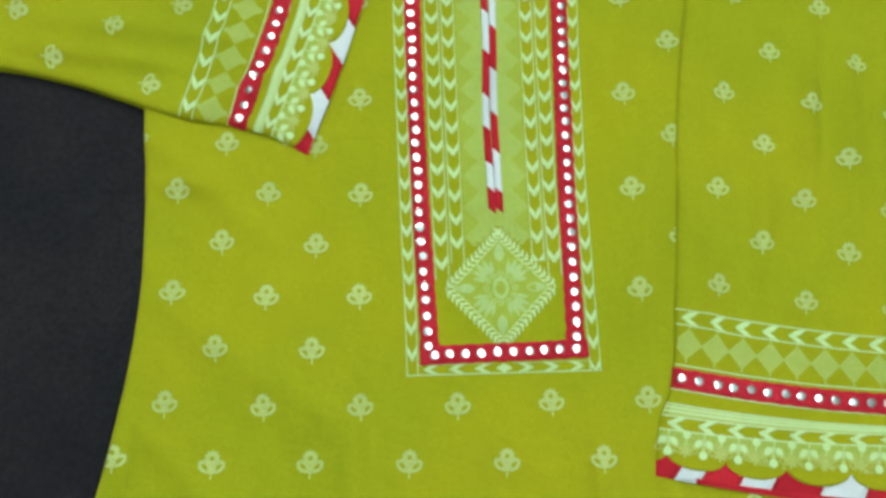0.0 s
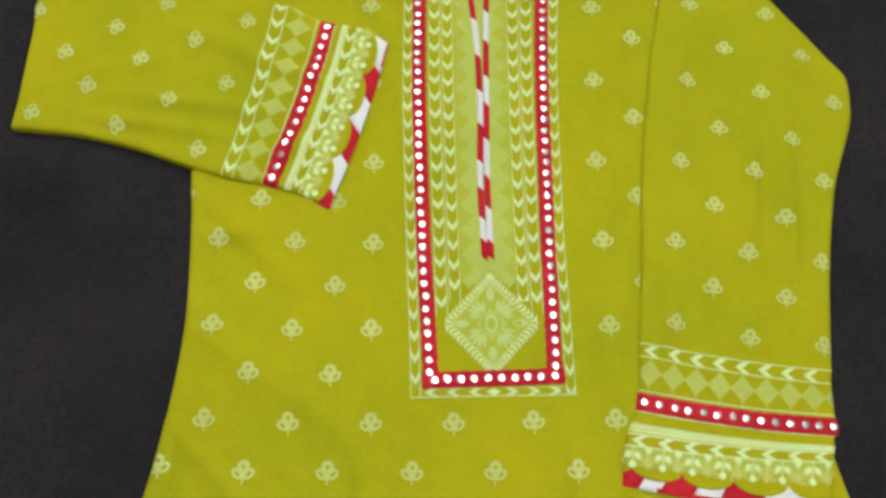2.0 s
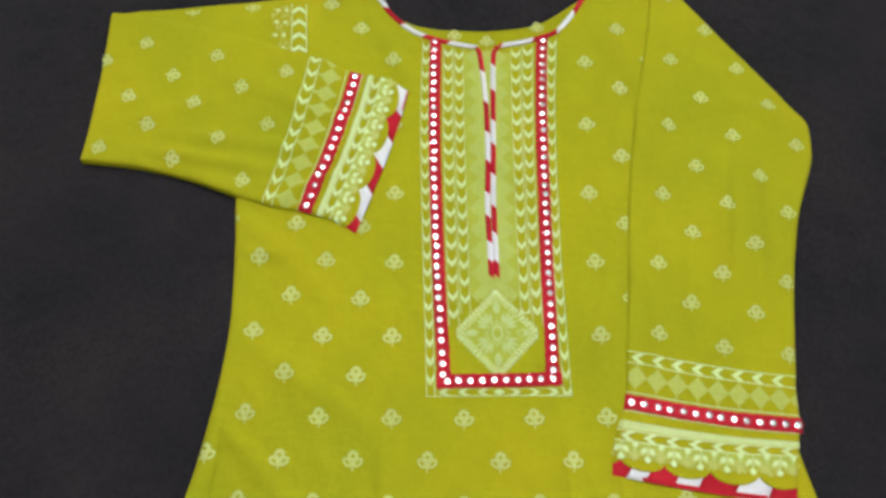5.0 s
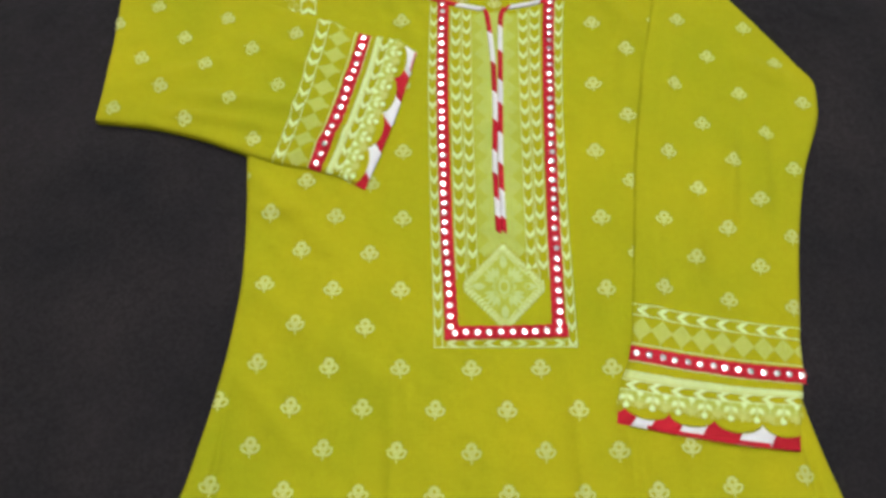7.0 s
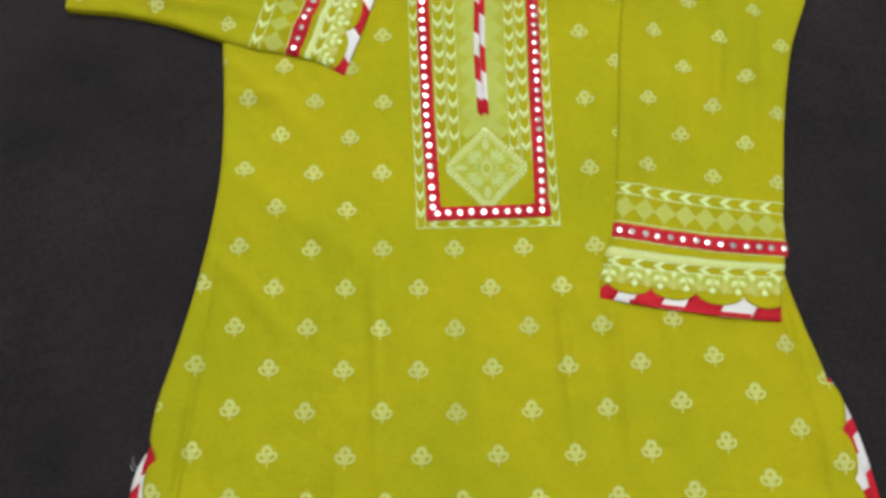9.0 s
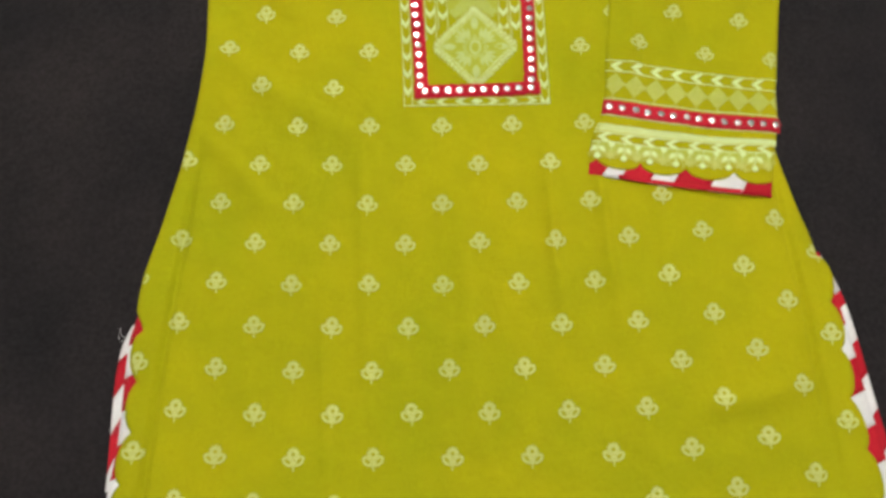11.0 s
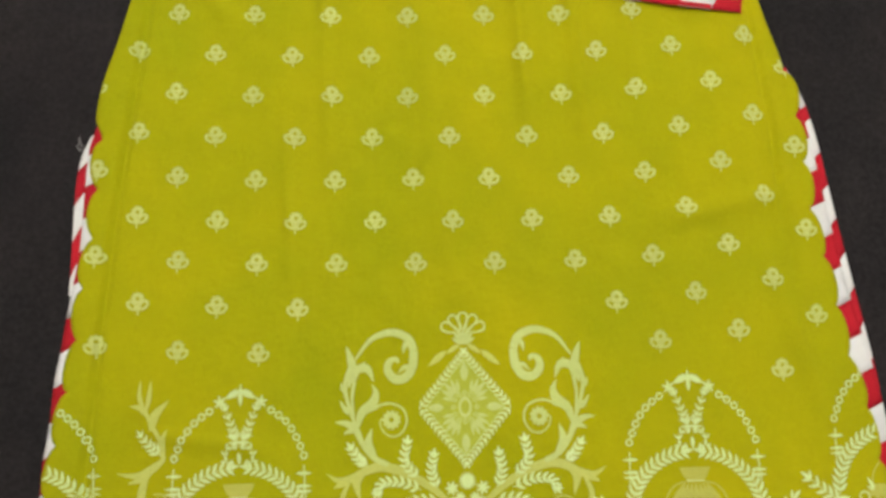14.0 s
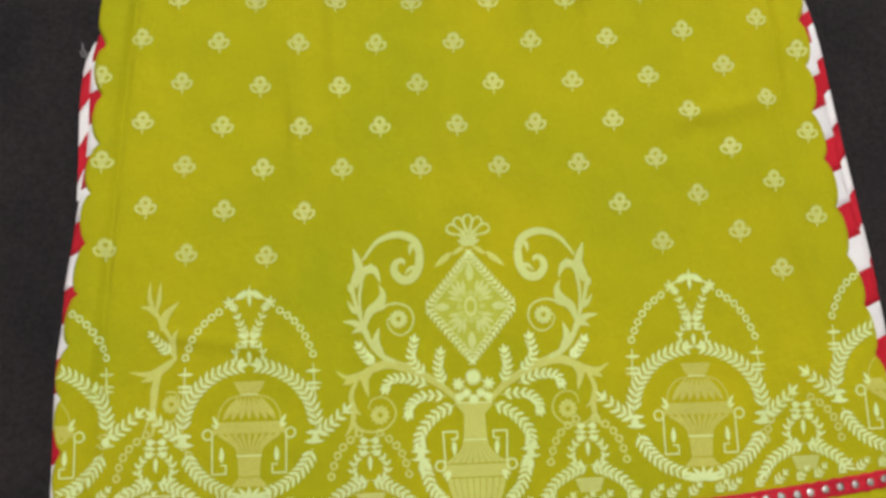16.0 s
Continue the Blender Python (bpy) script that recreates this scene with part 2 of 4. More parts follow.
RIGHT_FOLDS = ((0.255, 0.25, 0.235, 0.12, 0.008, 0.0026), (0.285, 0.24, 0.270, 0.10, 0.008, 0.0024), (0.20, 0.36, 0.175, 0.22, 0.012, 0.0022),
               (0.33, 0.30, 0.27, 0.33, 0.012, 0.0026), (0.205, 0.16, 0.195, 0.06, 0.008, 0.0020), (0.16, 0.12, 0.15, 0.03, 0.007, 0.0018))


def rounded(d, r, drop):
    """How far a turned edge falls at the distance d from it."""
    if d >= r:
        return 0.0
    k = 1 - max(d, 0.0) / r
    return drop * (1 - math.sqrt(max(0.0, 1 - k * k)))


# ---- the room ----
def wall(name, lo, hi, material=PLASTER):
    bm = bmesh.new()
    box(bm, lo, hi)
    return tagged(part(name, bm, material, None, smooth=False), kind="structure")


wall("floor", (-2.3, -2.6, -0.16), (2.3, 3.0, -0.06), CONCRETE)
wall("ceiling", (-2.3, -2.6, 2.6), (2.3, 3.0, 2.7))
# unseen walls, toned down only to cut the light they bounce
WALLS = cloth("low_bounce_wall", (0.42, 0.40, 0.36), (0.37, 0.35, 0.31), weave=0.1, patch=2.0, fine=60.0)
wall("wall_north", (-2.3, 3.0, -0.16), (2.3, 3.15, 2.7), WALLS)
wall("wall_south", (-2.3, -2.75, -0.16), (2.3, -2.6, 2.7), WALLS)
wall("wall_east", (2.3, -2.75, -0.16), (2.45, 3.15, 2.7), WALLS)
wall("wall_west", (-2.45, -2.75, -0.16), (-2.3, 3.15, 2.7), WALLS)


def unseen_tube_light(x, y, z, turn):
    lamp = tagged(new("unseen_tube_light"), "lit white fluorescent tube hanging unseen under the ceiling", "lamp", "tube lights")
    lamp.matrix_basis = pose(x, y, z, 0, 0, turn)
    bm = bmesh.new()
    box(bm, (-0.03, -TUBE_LENGTH / 2 - 0.03, 0.035), (0.03, TUBE_LENGTH / 2 + 0.03, 0.075))
    bmesh.ops.bevel(bm, geom=bm.edges[:], offset=0.006, segments=2, affect="EDGES")
    part("batten", bm, ENAMEL, lamp)
    bm = bmesh.new()
    bmesh.ops.create_cone(bm, cap_ends=True, segments=20, radius1=TUBE_RADIUS, radius2=TUBE_RADIUS, depth=TUBE_LENGTH,
                          matrix=Matrix.Rotation(math.pi / 2, 4, "X"))
    part("tube", bm, GLOW, lamp, "glowing white tube")
    for side in (-1, 1):
        bm = bmesh.new()
        box(bm, (-0.022, side * (TUBE_LENGTH / 2 + 0.012) - 0.011, -0.022), (0.022, side * (TUBE_LENGTH / 2 + 0.012) + 0.011, 0.04))
        part("end_cap", bm, ENAMEL, lamp)
        bm = bmesh.new()
        bmesh.ops.create_cone(bm, cap_ends=True, segments=10, radius1=0.004, radius2=0.004, depth=2.6 - z - 0.07,
                              matrix=Matrix.Translation((0, side * 0.45, (2.6 - z + 0.075) / 2)))
        part("rod", bm, ENAMEL, lamp)


for place in TUBES:
    unseen_tube_light(*place)


# ---- the dark cloth under the garment ----
def ground_z(x, y):
    return 0.0030 * min(0.12, noise.noise((x * 5 + y, y * 3, 9.2))) + 0.0006 * noise.noise((x * 15, y * 11, 2.2)) - 0.0014


def dark_sheet():
    n = 170
    rows = [[(-1.3 + 2.6 * i / n, -1.5 + 2.8 * j / n) for i in range(n + 1)] for j in range(n + 1)]
    bm = sheet(rows, ground_z, 0.058)
    return tagged(part("dark_sheet", bm, BLACK, None), "charcoal black cotton sheet spread flat on the floor", "bedsheet")


dark_sheet()

# ---- the kurta ----
kurta = tagged(new("kurta"), "lime green printed cotton kurta with red mirror trim, laid flat", "kurta")

# its side edges, from the hem up to the armholes
left_plain = curve((-0.70, -0.553, -0.51, -0.47, -0.423, -0.382, -0.338, -0.30, -0.254, -0.21, -0.19, -0.104, -0.046, 0.028, 0.07, 0.133, 0.213, 0.25, 0.33, 0.38, 0.42),
                   (-0.333, -0.3285, -0.330, -0.326, -0.320, -0.3135, -0.310, -0.304, -0.302, -0.303, -0.3095, -0.292, -0.279, -0.268, -0.264, -0.266, -0.272, -0.278, -0.35, -0.425, -0.437))
right_plain = curve((-0.70, -0.60, -0.498, -0.452, -0.411, -0.368, -0.326, -0.286, -0.241, -0.199, -0.152, -0.102, -0.05, 0.03, 0.10, 0.21, 0.30, 0.42),
                    (0.371, 0.361, 0.347, 0.341, 0.331, 0.325, 0.3185, 0.3115, 0.3105, 0.307, 0.304, 0.292, 0.281, 0.272, 0.268, 0.272, 0.262, 0.232))
L_SCALLOP, R_SCALLOP, L_TOP, R_TOP = 0.0428, 0.0425, -0.211, -0.156


def scallops(y, top, pitch):
    s = ((top - y) / pitch) % 1.0
    return (0.0075 + 0.0025 * smoothstep(-0.40, -0.30, y)) * math.sqrt(max(0.0, 1 - (2 * s - 1) ** 2)) if y < top else 0.0


def left_edge(y):
    return left_plain(y) - scallops(y, L_TOP, L_SCALLOP)


def right_edge(y):
    return right_plain(y) + 0.9 * scallops(y, R_TOP, R_SCALLOP)


crease = curve((-0.66, -0.47, -0.358, -0.22, -0.114, -0.02), (-0.312, -0.301, -0.294, -0.283, -0.272, -0.262))

crease_right = curve((-0.66, -0.40, -0.25, -0.215, -0.167, -0.124, -0.02), (0.31, 0.297, 0.288, 0.287, 0.283, 0.279, 0.268))


def body_z(x, y):
    z = 0.0046 + ripple(x, y) + folds(x, y, BODY_FOLDS)
    z += 0.0011 * math.sin(x * 105 + 2 * noise.noise((x * 3, y * 4, 0))) * smoothstep(0.02, -0.12, y) * smoothstep(-0.42, -0.30, y) * smoothstep(-0.1, 0.08, x)
    d = min(x - left_edge(y), right_edge(y) - x)
    if y < 0.0:
        c = x - crease(y)
        fade = smoothstep(0.0, -0.12, y)
        z -= fade * 0.0044 * math.exp(-(c / 0.0034) ** 2)
        z += fade * (0.0020 * smoothstep(0.004, -0.004, c) + 0.05 * max(0.0, -c))
        c = crease_right(y) - x
        fade = smoothstep(-0.05, -0.12, y) * smoothstep(-0.42, -0.25, y)
        z += fade * (0.0016 * smoothstep(0.006, -0.006, c) - 0.0034 * math.exp(-(c / 0.0032) ** 2))
    return max(z - rounded(d, 0.008, 0.0028), 0.0004 if d > 0.012 else 0.0016)


# the top edge: shoulders and neckline
neck = curve((-0.445, -0.437, -0.30, -0.24, -0.17, -0.14, -0.135, -0.112, -0.093, -0.070, -0.041, -0.008, 0.021, 0.058, 0.085, 0.107, 0.127, 0.135, 0.16, 0.215, 0.24, 0.30),
             (0.452, 0.4525, 0.467, 0.475, 0.487, 0.494, 0.491, 0.454, 0.434, 0.420, 0.411, 0.405, 0.409, 0.418, 0.429, 0.456, 0.488, 0.497, 0.498, 0.487, 0.465, 0.394))
hem = lambda x: -0.616 + 0.215 * x * x


def kurta_body():
    n = 360
    ys = list(np.arange(-0.60, -0.14, 0.0025)) + list(np.arange(-0.14, 0.385, 0.003)) + [0.39]
    rows = []
    for k in range(10):
        rows.append([(left_edge(-0.60) + (right_edge(-0.60) - left_edge(-0.60)) * i / n,) for i in range(n + 1)])
        rows[-1] = [(x, (hem(x) - 0.05) + (-0.60 - hem(x) + 0.05) * k / 10) for (x,) in rows[-1]]
    for y in ys:
        a, b = left_edge(y), right_edge(y)
        rows.append([(a + (b - a) * i / n, y) for i in range(n + 1)])
    last = rows[-1]
    for k in range(1, 25):
        rows.append([(x, 0.39 + (neck(x) - 0.39) * k / 24) for x, _ in last])
    return part("body", sheet(rows, body_z, 0.0035), GREEN, kurta, "lime green cotton front with small pale flower print")


body = kurta_body()


def back_panel():
    """The back of the garment, seen inside the neckline."""
    top = curve((-0.14, -0.103, -0.076, -0.043, -0.004, 0.035, 0.069, 0.097, 0.135), (0.492, 0.450, 0.438, 0.433, 0.432, 0.435, 0.445, 0.464, 0.494))
    rows = []
    for k in range(13):
        rows.append([(x, 0.34 + (top(x) - 0.34) * k / 12) for x in np.linspace(-0.139, 0.134, 60)])
    return part("back_panel", sheet(rows, lambda x, y: 0.0012 + 0.3 * ripple(x, y, 3), 0.001), INNER, kurta, "plain green inside of the back")


back = back_panel()


# --- sleeves: patches between two edges ---
def patch(stations, bow=0.0):
    """Maps (u across, s along, counted in stations) to the plan."""
    knots = list(range(len(stations)))
    ways = [[curve(knots, [q[side][axis] for q in stations]) for axis in (0, 1)] for side in (0, 1)]
    a, b = ([Vector((fx(k / 16), fy(k / 16))) for k in range(16 * (len(stations) - 1) + 1)] for fx, fy in ways)

    def at(u, s):
        k = min(max(s * 16, 0), len(a) - 1.001)
        i = int(k)
        p, q = a[i].lerp(a[i + 1], k - i), b[i].lerp(b[i + 1], k - i)
        r = p.lerp(q, u)
        d = (q - p).normalized()
        return r + Vector((d.y, -d.x)) * bow * 4 * u * (1 - u)
    return at, a, b


RIGHT = [((0.205, 0.500), (0.226, 0.492)), ((0.190, 0.42), (0.2795, 0.416)), ((0.168, 0.332), (0.339, 0.331)), ((0.161, 0.293), (0.3585, 0.298)), ((0.154, 0.255), (0.355, 0.262)),
         ((0.144, 0.190), (0.325, 0.187)), ((0.137, 0.122), (0.306, 0.112)), ((0.127, 0.043), (0.289, 0.016)), ((0.126, 0.032), (0.287, 0.005)),
         ((0.122, 0.002), (0.285, -0.022)), ((0.118, -0.013), (0.282, -0.037)), ((0.113, -0.024), (0.280, -0.046)), ((0.108, -0.035), (0.278, -0.053)),
         ((0.105, -0.048), (0.275, -0.065)), ((0.1015, -0.073), (0.269, -0.100))]
LEFT = [((-0.440, 0.254), (-0.438, 0.453)), ((-0.393, 0.249), (-0.385, 0.445)), ((-0.335, 0.236), (-0.325, 0.430)), ((-0.267, 0.211), (-0.250, 0.408)),
        ((-0.242, 0.203), (-0.202, 0.390)), ((-0.232, 0.200), (-0.189, 0.387)), ((-0.204, 0.195), (-0.158, 0.371)), ((-0.192, 0.192), (-0.142, 0.366)),
        ((-0.184, 0.189), (-0.134, 0.3655)), ((-0.176, 0.187), (-0.126, 0.364)), ((-0.164, 0.182), (-0.112, 0.360)), ((-0.143, 0.170), (-0.089, 0.344))]
right_at, right_a, right_b = patch(RIGHT, 0.003)
left_at, left_a, left_b = patch(LEFT, 0.004)


def table(points, key):
    """Sorted arrays of an edge, for reading off one coordinate from the other."""
    q = sorted((p.y, p.x) if key == "y" else (p.x, p.y) for p in points)
    return np.array([a for a, b in q]), np.array([b for a, b in q])


_ra, _rb, _la, _lb = table(right_a, "y"), table(right_b, "y"), table(left_a, "x"), table(left_b, "x")


def right_z(x, y):
    a = x - np.interp(y, *_ra)
    b = np.interp(y, *_rb) - x
    return 0.0108 + ripple(x, y, 5.0) + folds(x, y, RIGHT_FOLDS) - rounded(min(a, b), 0.010, 0.0032)


def left_z(x, y):
    a = y - np.interp(x, *_la)
    b = np.interp(x, *_lb) - y
    c = x + 0.441
    return 0.0108 + ripple(x, y, 8.0) + folds(x, y, LEFT_FOLDS) - rounded(min(a, c), 0.010, 0.0032) - rounded(b, 0.012, 0.0045)


def sleeve(at, end, zf, cusps, label, inset, swell):
    """cusps: where, across the width, two scallops of the cuff's edge meet."""
    def last(u):
        marks = (2 * cusps[0] - cusps[1], *cusps, 2 * cusps[-1] - cusps[-2])
        i = max(j for j in range(len(marks) - 1) if marks[j] <= u)
        f = (u - marks[i]) / (marks[i + 1] - marks[i])
        return end - inset + swell * math.sqrt(max(0.0, 1 - (2 * f - 1) ** 2))
    n, m = 120, 220
    rows = []
    for j in range(m + 1):
        rows.append([tuple(at(i / n, last(i / n) * j / m)) for i in range(n + 1)])
    ob = part("sleeve", sheet(rows, zf, 0.0075), GREEN, kurta, label)
    return ob


R_CUSPS, L_CUSPS = (0.035, 0.275, 0.520, 0.785, 1.04), (-0.015, 0.235, 0.485, 0.735, 0.985)
right_sleeve = sleeve(right_at, 14, right_z, R_CUSPS, "green printed sleeve laid down along the side, with a bordered cuff", 0.62, 0.32)
left_sleeve = sleeve(left_at, 11, left_z, L_CUSPS, "green printed sleeve folded back over the front, with a bordered cuff", 0.70, 0.42)


# --- striped red and white facings ---
def stripes(at, n, slant, zf, parent, first=0, name="stripe", across=6, bounds=None):
    """Red and white bands; at(s, w): s along in stripes (or as the bounds give it), w across 0 to 1."""
    bounds = bounds or list(range(n + 1))
    for k in range(n):
        s0, s1 = bounds[k], bounds[k + 1]
        bm = bmesh.new()
        cols = []
        for j in range(across + 1):
            w = j / across
            cols.append([at(s0 + (s1 - s0) * f / 4 + slant * w, w) for f in range(5)])
        grid = [[bm.verts.new((q[0], q[1], zf(q[0], q[1]))) for q in c] for c in cols]
        for a, b in zip(grid, grid[1:]):
            for i in range(4):
                bm.faces.new((a[i], a[i + 1], b[i + 1], b[i]))
        bmesh.ops.recalc_face_normals(bm, faces=bm.faces)
        if bm.faces[:][0].normal.z < 0:
            bmesh.ops.reverse_faces(bm, faces=bm.faces)
        edges = [e for e in bm.edges if len(e.link_faces) == 1]
        for v in bmesh.ops.extrude_edge_only(bm, edges=edges)["geom"]:
            if isinstance(v, bmesh.types.BMVert):
                v.co.z -= 0.0007
        red = (k + first) % 2 == 0
        part("red_" + name if red else "white_" + name, bm, RED if red else WHITE, parent)


def facing(name, label):
    ob = new(name)
    ob.parent = kurta
    return tagged(ob, label)


left_outer = curve((-0.66, -0.589, -0.544, -0.486, -0.437, -0.386, -0.324, -0.265, -0.228, -0.197), (-0.340, -0.3385, -0.3395, -0.3375, -0.332, -0.3265, -0.3245, -0.3248, -0.3222, -0.3105))
right_outer = curve((-0.66, -0.60, -0.508, -0.457, -0.414, -0.372, -0.330, -0.278, -0.231, -0.191, -0.150), (0.377, 0.371, 0.362, 0.3575, 0.353, 0.347, 0.341, 0.334, 0.3285, 0.3212, 0.3060))
left_front = curve((-0.66, -0.589, -0.486, -0.4482, -0.4205, -0.3905, -0.3638, -0.3337, -0.305, -0.2768, -0.2512, -0.221, -0.197),
                   (-0.340, -0.3385, -0.3375, -0.3337, -0.3325, -0.3284, -0.3253, -0.3213, -0.3181, -0.3168, -0.3166, -0.3156, -0.3100))
right_front = lambda y: right_outer(y) - 0.006 * smoothstep(-0.46, -0.34, y) * smoothstep(-0.15, -0.19, y)


def side_facing(edge, outer, top, sign, label, pitch, slant, phase):
    f = facing("side_facing", label)

    def at(s, w):
        y = min(max(top - (s + phase) * pitch, -0.66), top)
        inner = edge(y) - sign * 0.010
        return (inner + (outer(y) - inner) * w, y)
    stripes(at, 17, slant, lambda x, y: 0.0026 + 0.3 * ripple(x, y, 1), f)
    return f


side_facing(left_plain, left_front, -0.197, -1, "red and white striped cotton facing along the side slit", 0.0284, 0.5, -0.59)
side_facing(right_plain, right_front, -0.152, 1, "red and white striped cotton facing along the side slit", 0.0290, -0.4, -0.31)


def back_facing(outer, start, top, bottom, sign, pitch, slant, bounds=None):
    """The striped facing of the back, peeping out beside that of the front."""
    f = facing("back_facing", "red and white striped facing of the back")

    def at(s, w):
        y = min(max(start - s * pitch, bottom), top)
        t = (top - y) / (top - bottom)
        return (outer(y) + sign * (0.0008 - 0.014 * (1 - w) * (1 - 0.7 * t)), y)
    stripes(at, int((start - bottom) / pitch) + 1, slant, lambda x, y: 0.0014 + 0.3 * ripple(x, y, 1), f, 1, bounds=bounds)


back_facing(left_outer, -0.189, -0.203, -0.345, -1, 0.0315, 0.5)
back_facing(right_outer, -0.1501, -0.155, -0.44, 1, 0.0302, -0.3, [0, 1.54, 1.94, *range(3, 12)])


def cuff_facing(at, end, zf, label, bounds, slant):
    """bounds: where the colours meet, across the width, along the outer edge; slant: how far on they meet at the inner edge."""
    f = facing("cuff_facing", label)
    place = lambda s, w: tuple(at(min(max(s, 0.0), 1.0), end - 0.95 + 0.95 * w))
    meet = [-0.2, *(b + slant for b in bounds), 1.2]
    stripes(place, len(meet) - 1, -slant, lambda x, y: zf(x, y) - 0.0016, f, bounds=meet)
    return f


def cuff_lip(at, end, zf, bounds, width):
    """The turned edge of the facing at the end of a sleeve."""
    f = facing("cuff_lip", "turned red edge of the cuff")
    place = lambda s, w: tuple(at(min(max(s, 0.0), 1.0), end - width * (1 - w)))
    stripes(place, len(bounds) - 1, 0.0, lambda x, y: zf(x, y) - 0.0010, f, 0, bounds=bounds)


cuff_facing(right_at, 14, right_z, "red and white striped cotton facing under the scalloped cuff", (0.07, 0.17, 0.325, 0.45, 0.65, 0.83), 0.085)
cuff_facing(left_at, 11, left_z, "red and white striped cotton facing under the scalloped cuff", (0.07, 0.25, 0.43, 0.61, 0.80), 0.085)
cuff_lip(right_at, 14, right_z, (0.16, 1.0), 0.13)
cuff_lip(left_at, 11, left_z, (0.84, 1.0), 0.06)


# --- red ribbons with mirrors ---
def ring_mesh():
    bm = bmesh.new()
    n, m, r, t = 14, 6, 0.0038, 0.0006
    v = [[bm.verts.new(((r + t * math.cos(math.tau * j / m)) * math.cos(math.tau * i / n),
                        (r + t * math.cos(math.tau * j / m)) * math.sin(math.tau * i / n), t * 0.8 * math.sin(math.tau * j / m))) for j in range(m)] for i in range(n)]
    for i in range(n):
        for j in range(m):
            bm.faces.new((v[i][j], v[(i + 1) % n][j], v[(i + 1) % n][(j + 1) % m], v[i][(j + 1) % m]))
    me = bpy.data.meshes.new("thread_ring")
    bm.to_mesh(me)
    bm.free()
    me.materials.append(RIBBON)
    for p in me.polygons:
        p.use_smooth = True
    return me


def disc_mesh(seed):
    """A hand-cut round of blown mirror glass: uneven at the rim and slightly domed."""
    rnd = random.Random(seed)
    bm = bmesh.new()
    n = 14
    rim = [0.0034 * rnd.uniform(0.88, 1.05) for i in range(n)]
    tip = bm.verts.new((0, 0, 0.0007))
    rings = []
    for f in (0.4, 0.75, 1.0):
        rings.append([bm.verts.new((f * rim[i] * math.cos(math.tau * i / n), f * rim[i] * math.sin(math.tau * i / n), 0.0007 - 0.0003 * f * f)) for i in range(n)])
    low = [bm.verts.new((v.co.x * 1.03, v.co.y * 1.03, -0.0006)) for v in rings[-1]]
    for i in range(n):
        k = (i + 1) % n
        bm.faces.new((tip, rings[0][i], rings[0][k])).smooth = True
        for a, b in zip(rings, rings[1:]):
            bm.faces.new((a[i], b[i], b[k], a[k])).smooth = True
        bm.faces.new((rings[-1][i], low[i], low[k], rings[-1][k]))
    bmesh.ops.recalc_face_normals(bm, faces=bm.faces)
    me = bpy.data.meshes.new("mirror")
    bm.to_mesh(me)
    bm.free()
    me.materials.append(MIRROR)
    return me


RING = ring_mesh()
DISCS = [disc_mesh(k) for k in range(6)]
tilts = random.Random(11)


def ribbon(points, width, zf, pitch, label, lift=0.0015, start=0.5, spread=2.4, shift=0.0):
    """A ribbon along a curve, with a mirror every pitch metres."""
    p = spline(points, max(24, 10 * len(points)))
    lengths = [0.0]
    for a, b in zip(p, p[1:]):
        lengths.append(lengths[-1] + (b - a).length)
    total = lengths[-1]

    def at(s, o):
        k = min(max(int(np.searchsorted(lengths, s)) - 1, 0), len(p) - 2)
        f = (s - lengths[k]) / max(lengths[k + 1] - lengths[k], 1e-6)
        d = (p[k + 1] - p[k]).normalized()
        return p[k].lerp(p[k + 1], f) + Vector((-d.y, d.x)) * o
    n = int(total / 0.0022)
    rows = []
    for j in range(n + 1):
        s = total * j / n
        frill = 0.0003 * math.sin(s * math.tau / pitch) + 0.0004 * noise.noise((s * 160, width, 3))
        rows.append([tuple(at(s, -width / 2 - frill + (width + 2 * frill) * i / 6)) for i in range(7)])
    ob = part("mirror_ribbon", sheet(rows, lambda x, y: zf(x, y) + lift + 0.0003 * noise.noise((x * 240, y * 240, 0)), 0.0014), RIBBON, kurta, label)
    s = pitch * start
    while s < total - pitch * 0.3:
        q = at(s + tilts.uniform(-0.0006, 0.0006), shift + tilts.uniform(-0.0005, 0.0005))
        z = zf(q.x, q.y) + lift
        e = 0.004
        nx = (zf(q.x - e, q.y) - zf(q.x + e, q.y)) / (2 * e)
        ny = (zf(q.x, q.y - e) - zf(q.x, q.y + e)) / (2 * e)
        turn = Matrix.Translation((q.x, q.y, z + 0.0006)) @ Euler((-0.4 * ny + radians(tilts.gauss(0, spread)), 0.4 * nx + radians(tilts.gauss(0, spread)), tilts.uniform(0, 6))).to_matrix().to_4x4()
        for name, me in (("mirror", tilts.choice(DISCS)), ("thread_ring", RING)):
            o = new(name, me)
            o.parent = ob
            o.matrix_basis = turn
        s += pitch
    return ob


# --- the neck panel ---
half_l = curve((-0.01, 0.0, 0.13, 0.20, 0.30, 0.417, 0.44), (0.070, 0.070, 0.073, 0.0745, 0.076, 0.0735, 0.073))
half_r = curve((-0.01, 0.0, 0.136, 0.20, 0.265, 0.336, 0.419, 0.44), (0.070, 0.070, 0.0695, 0.071, 0.073, 0.0765, 0.084, 0.086))


def panel_x(f, y):
    """x at the fraction f of the panel's half width (minus: left)."""
    return f * (half_l(y) if f < 0 else half_r(y))


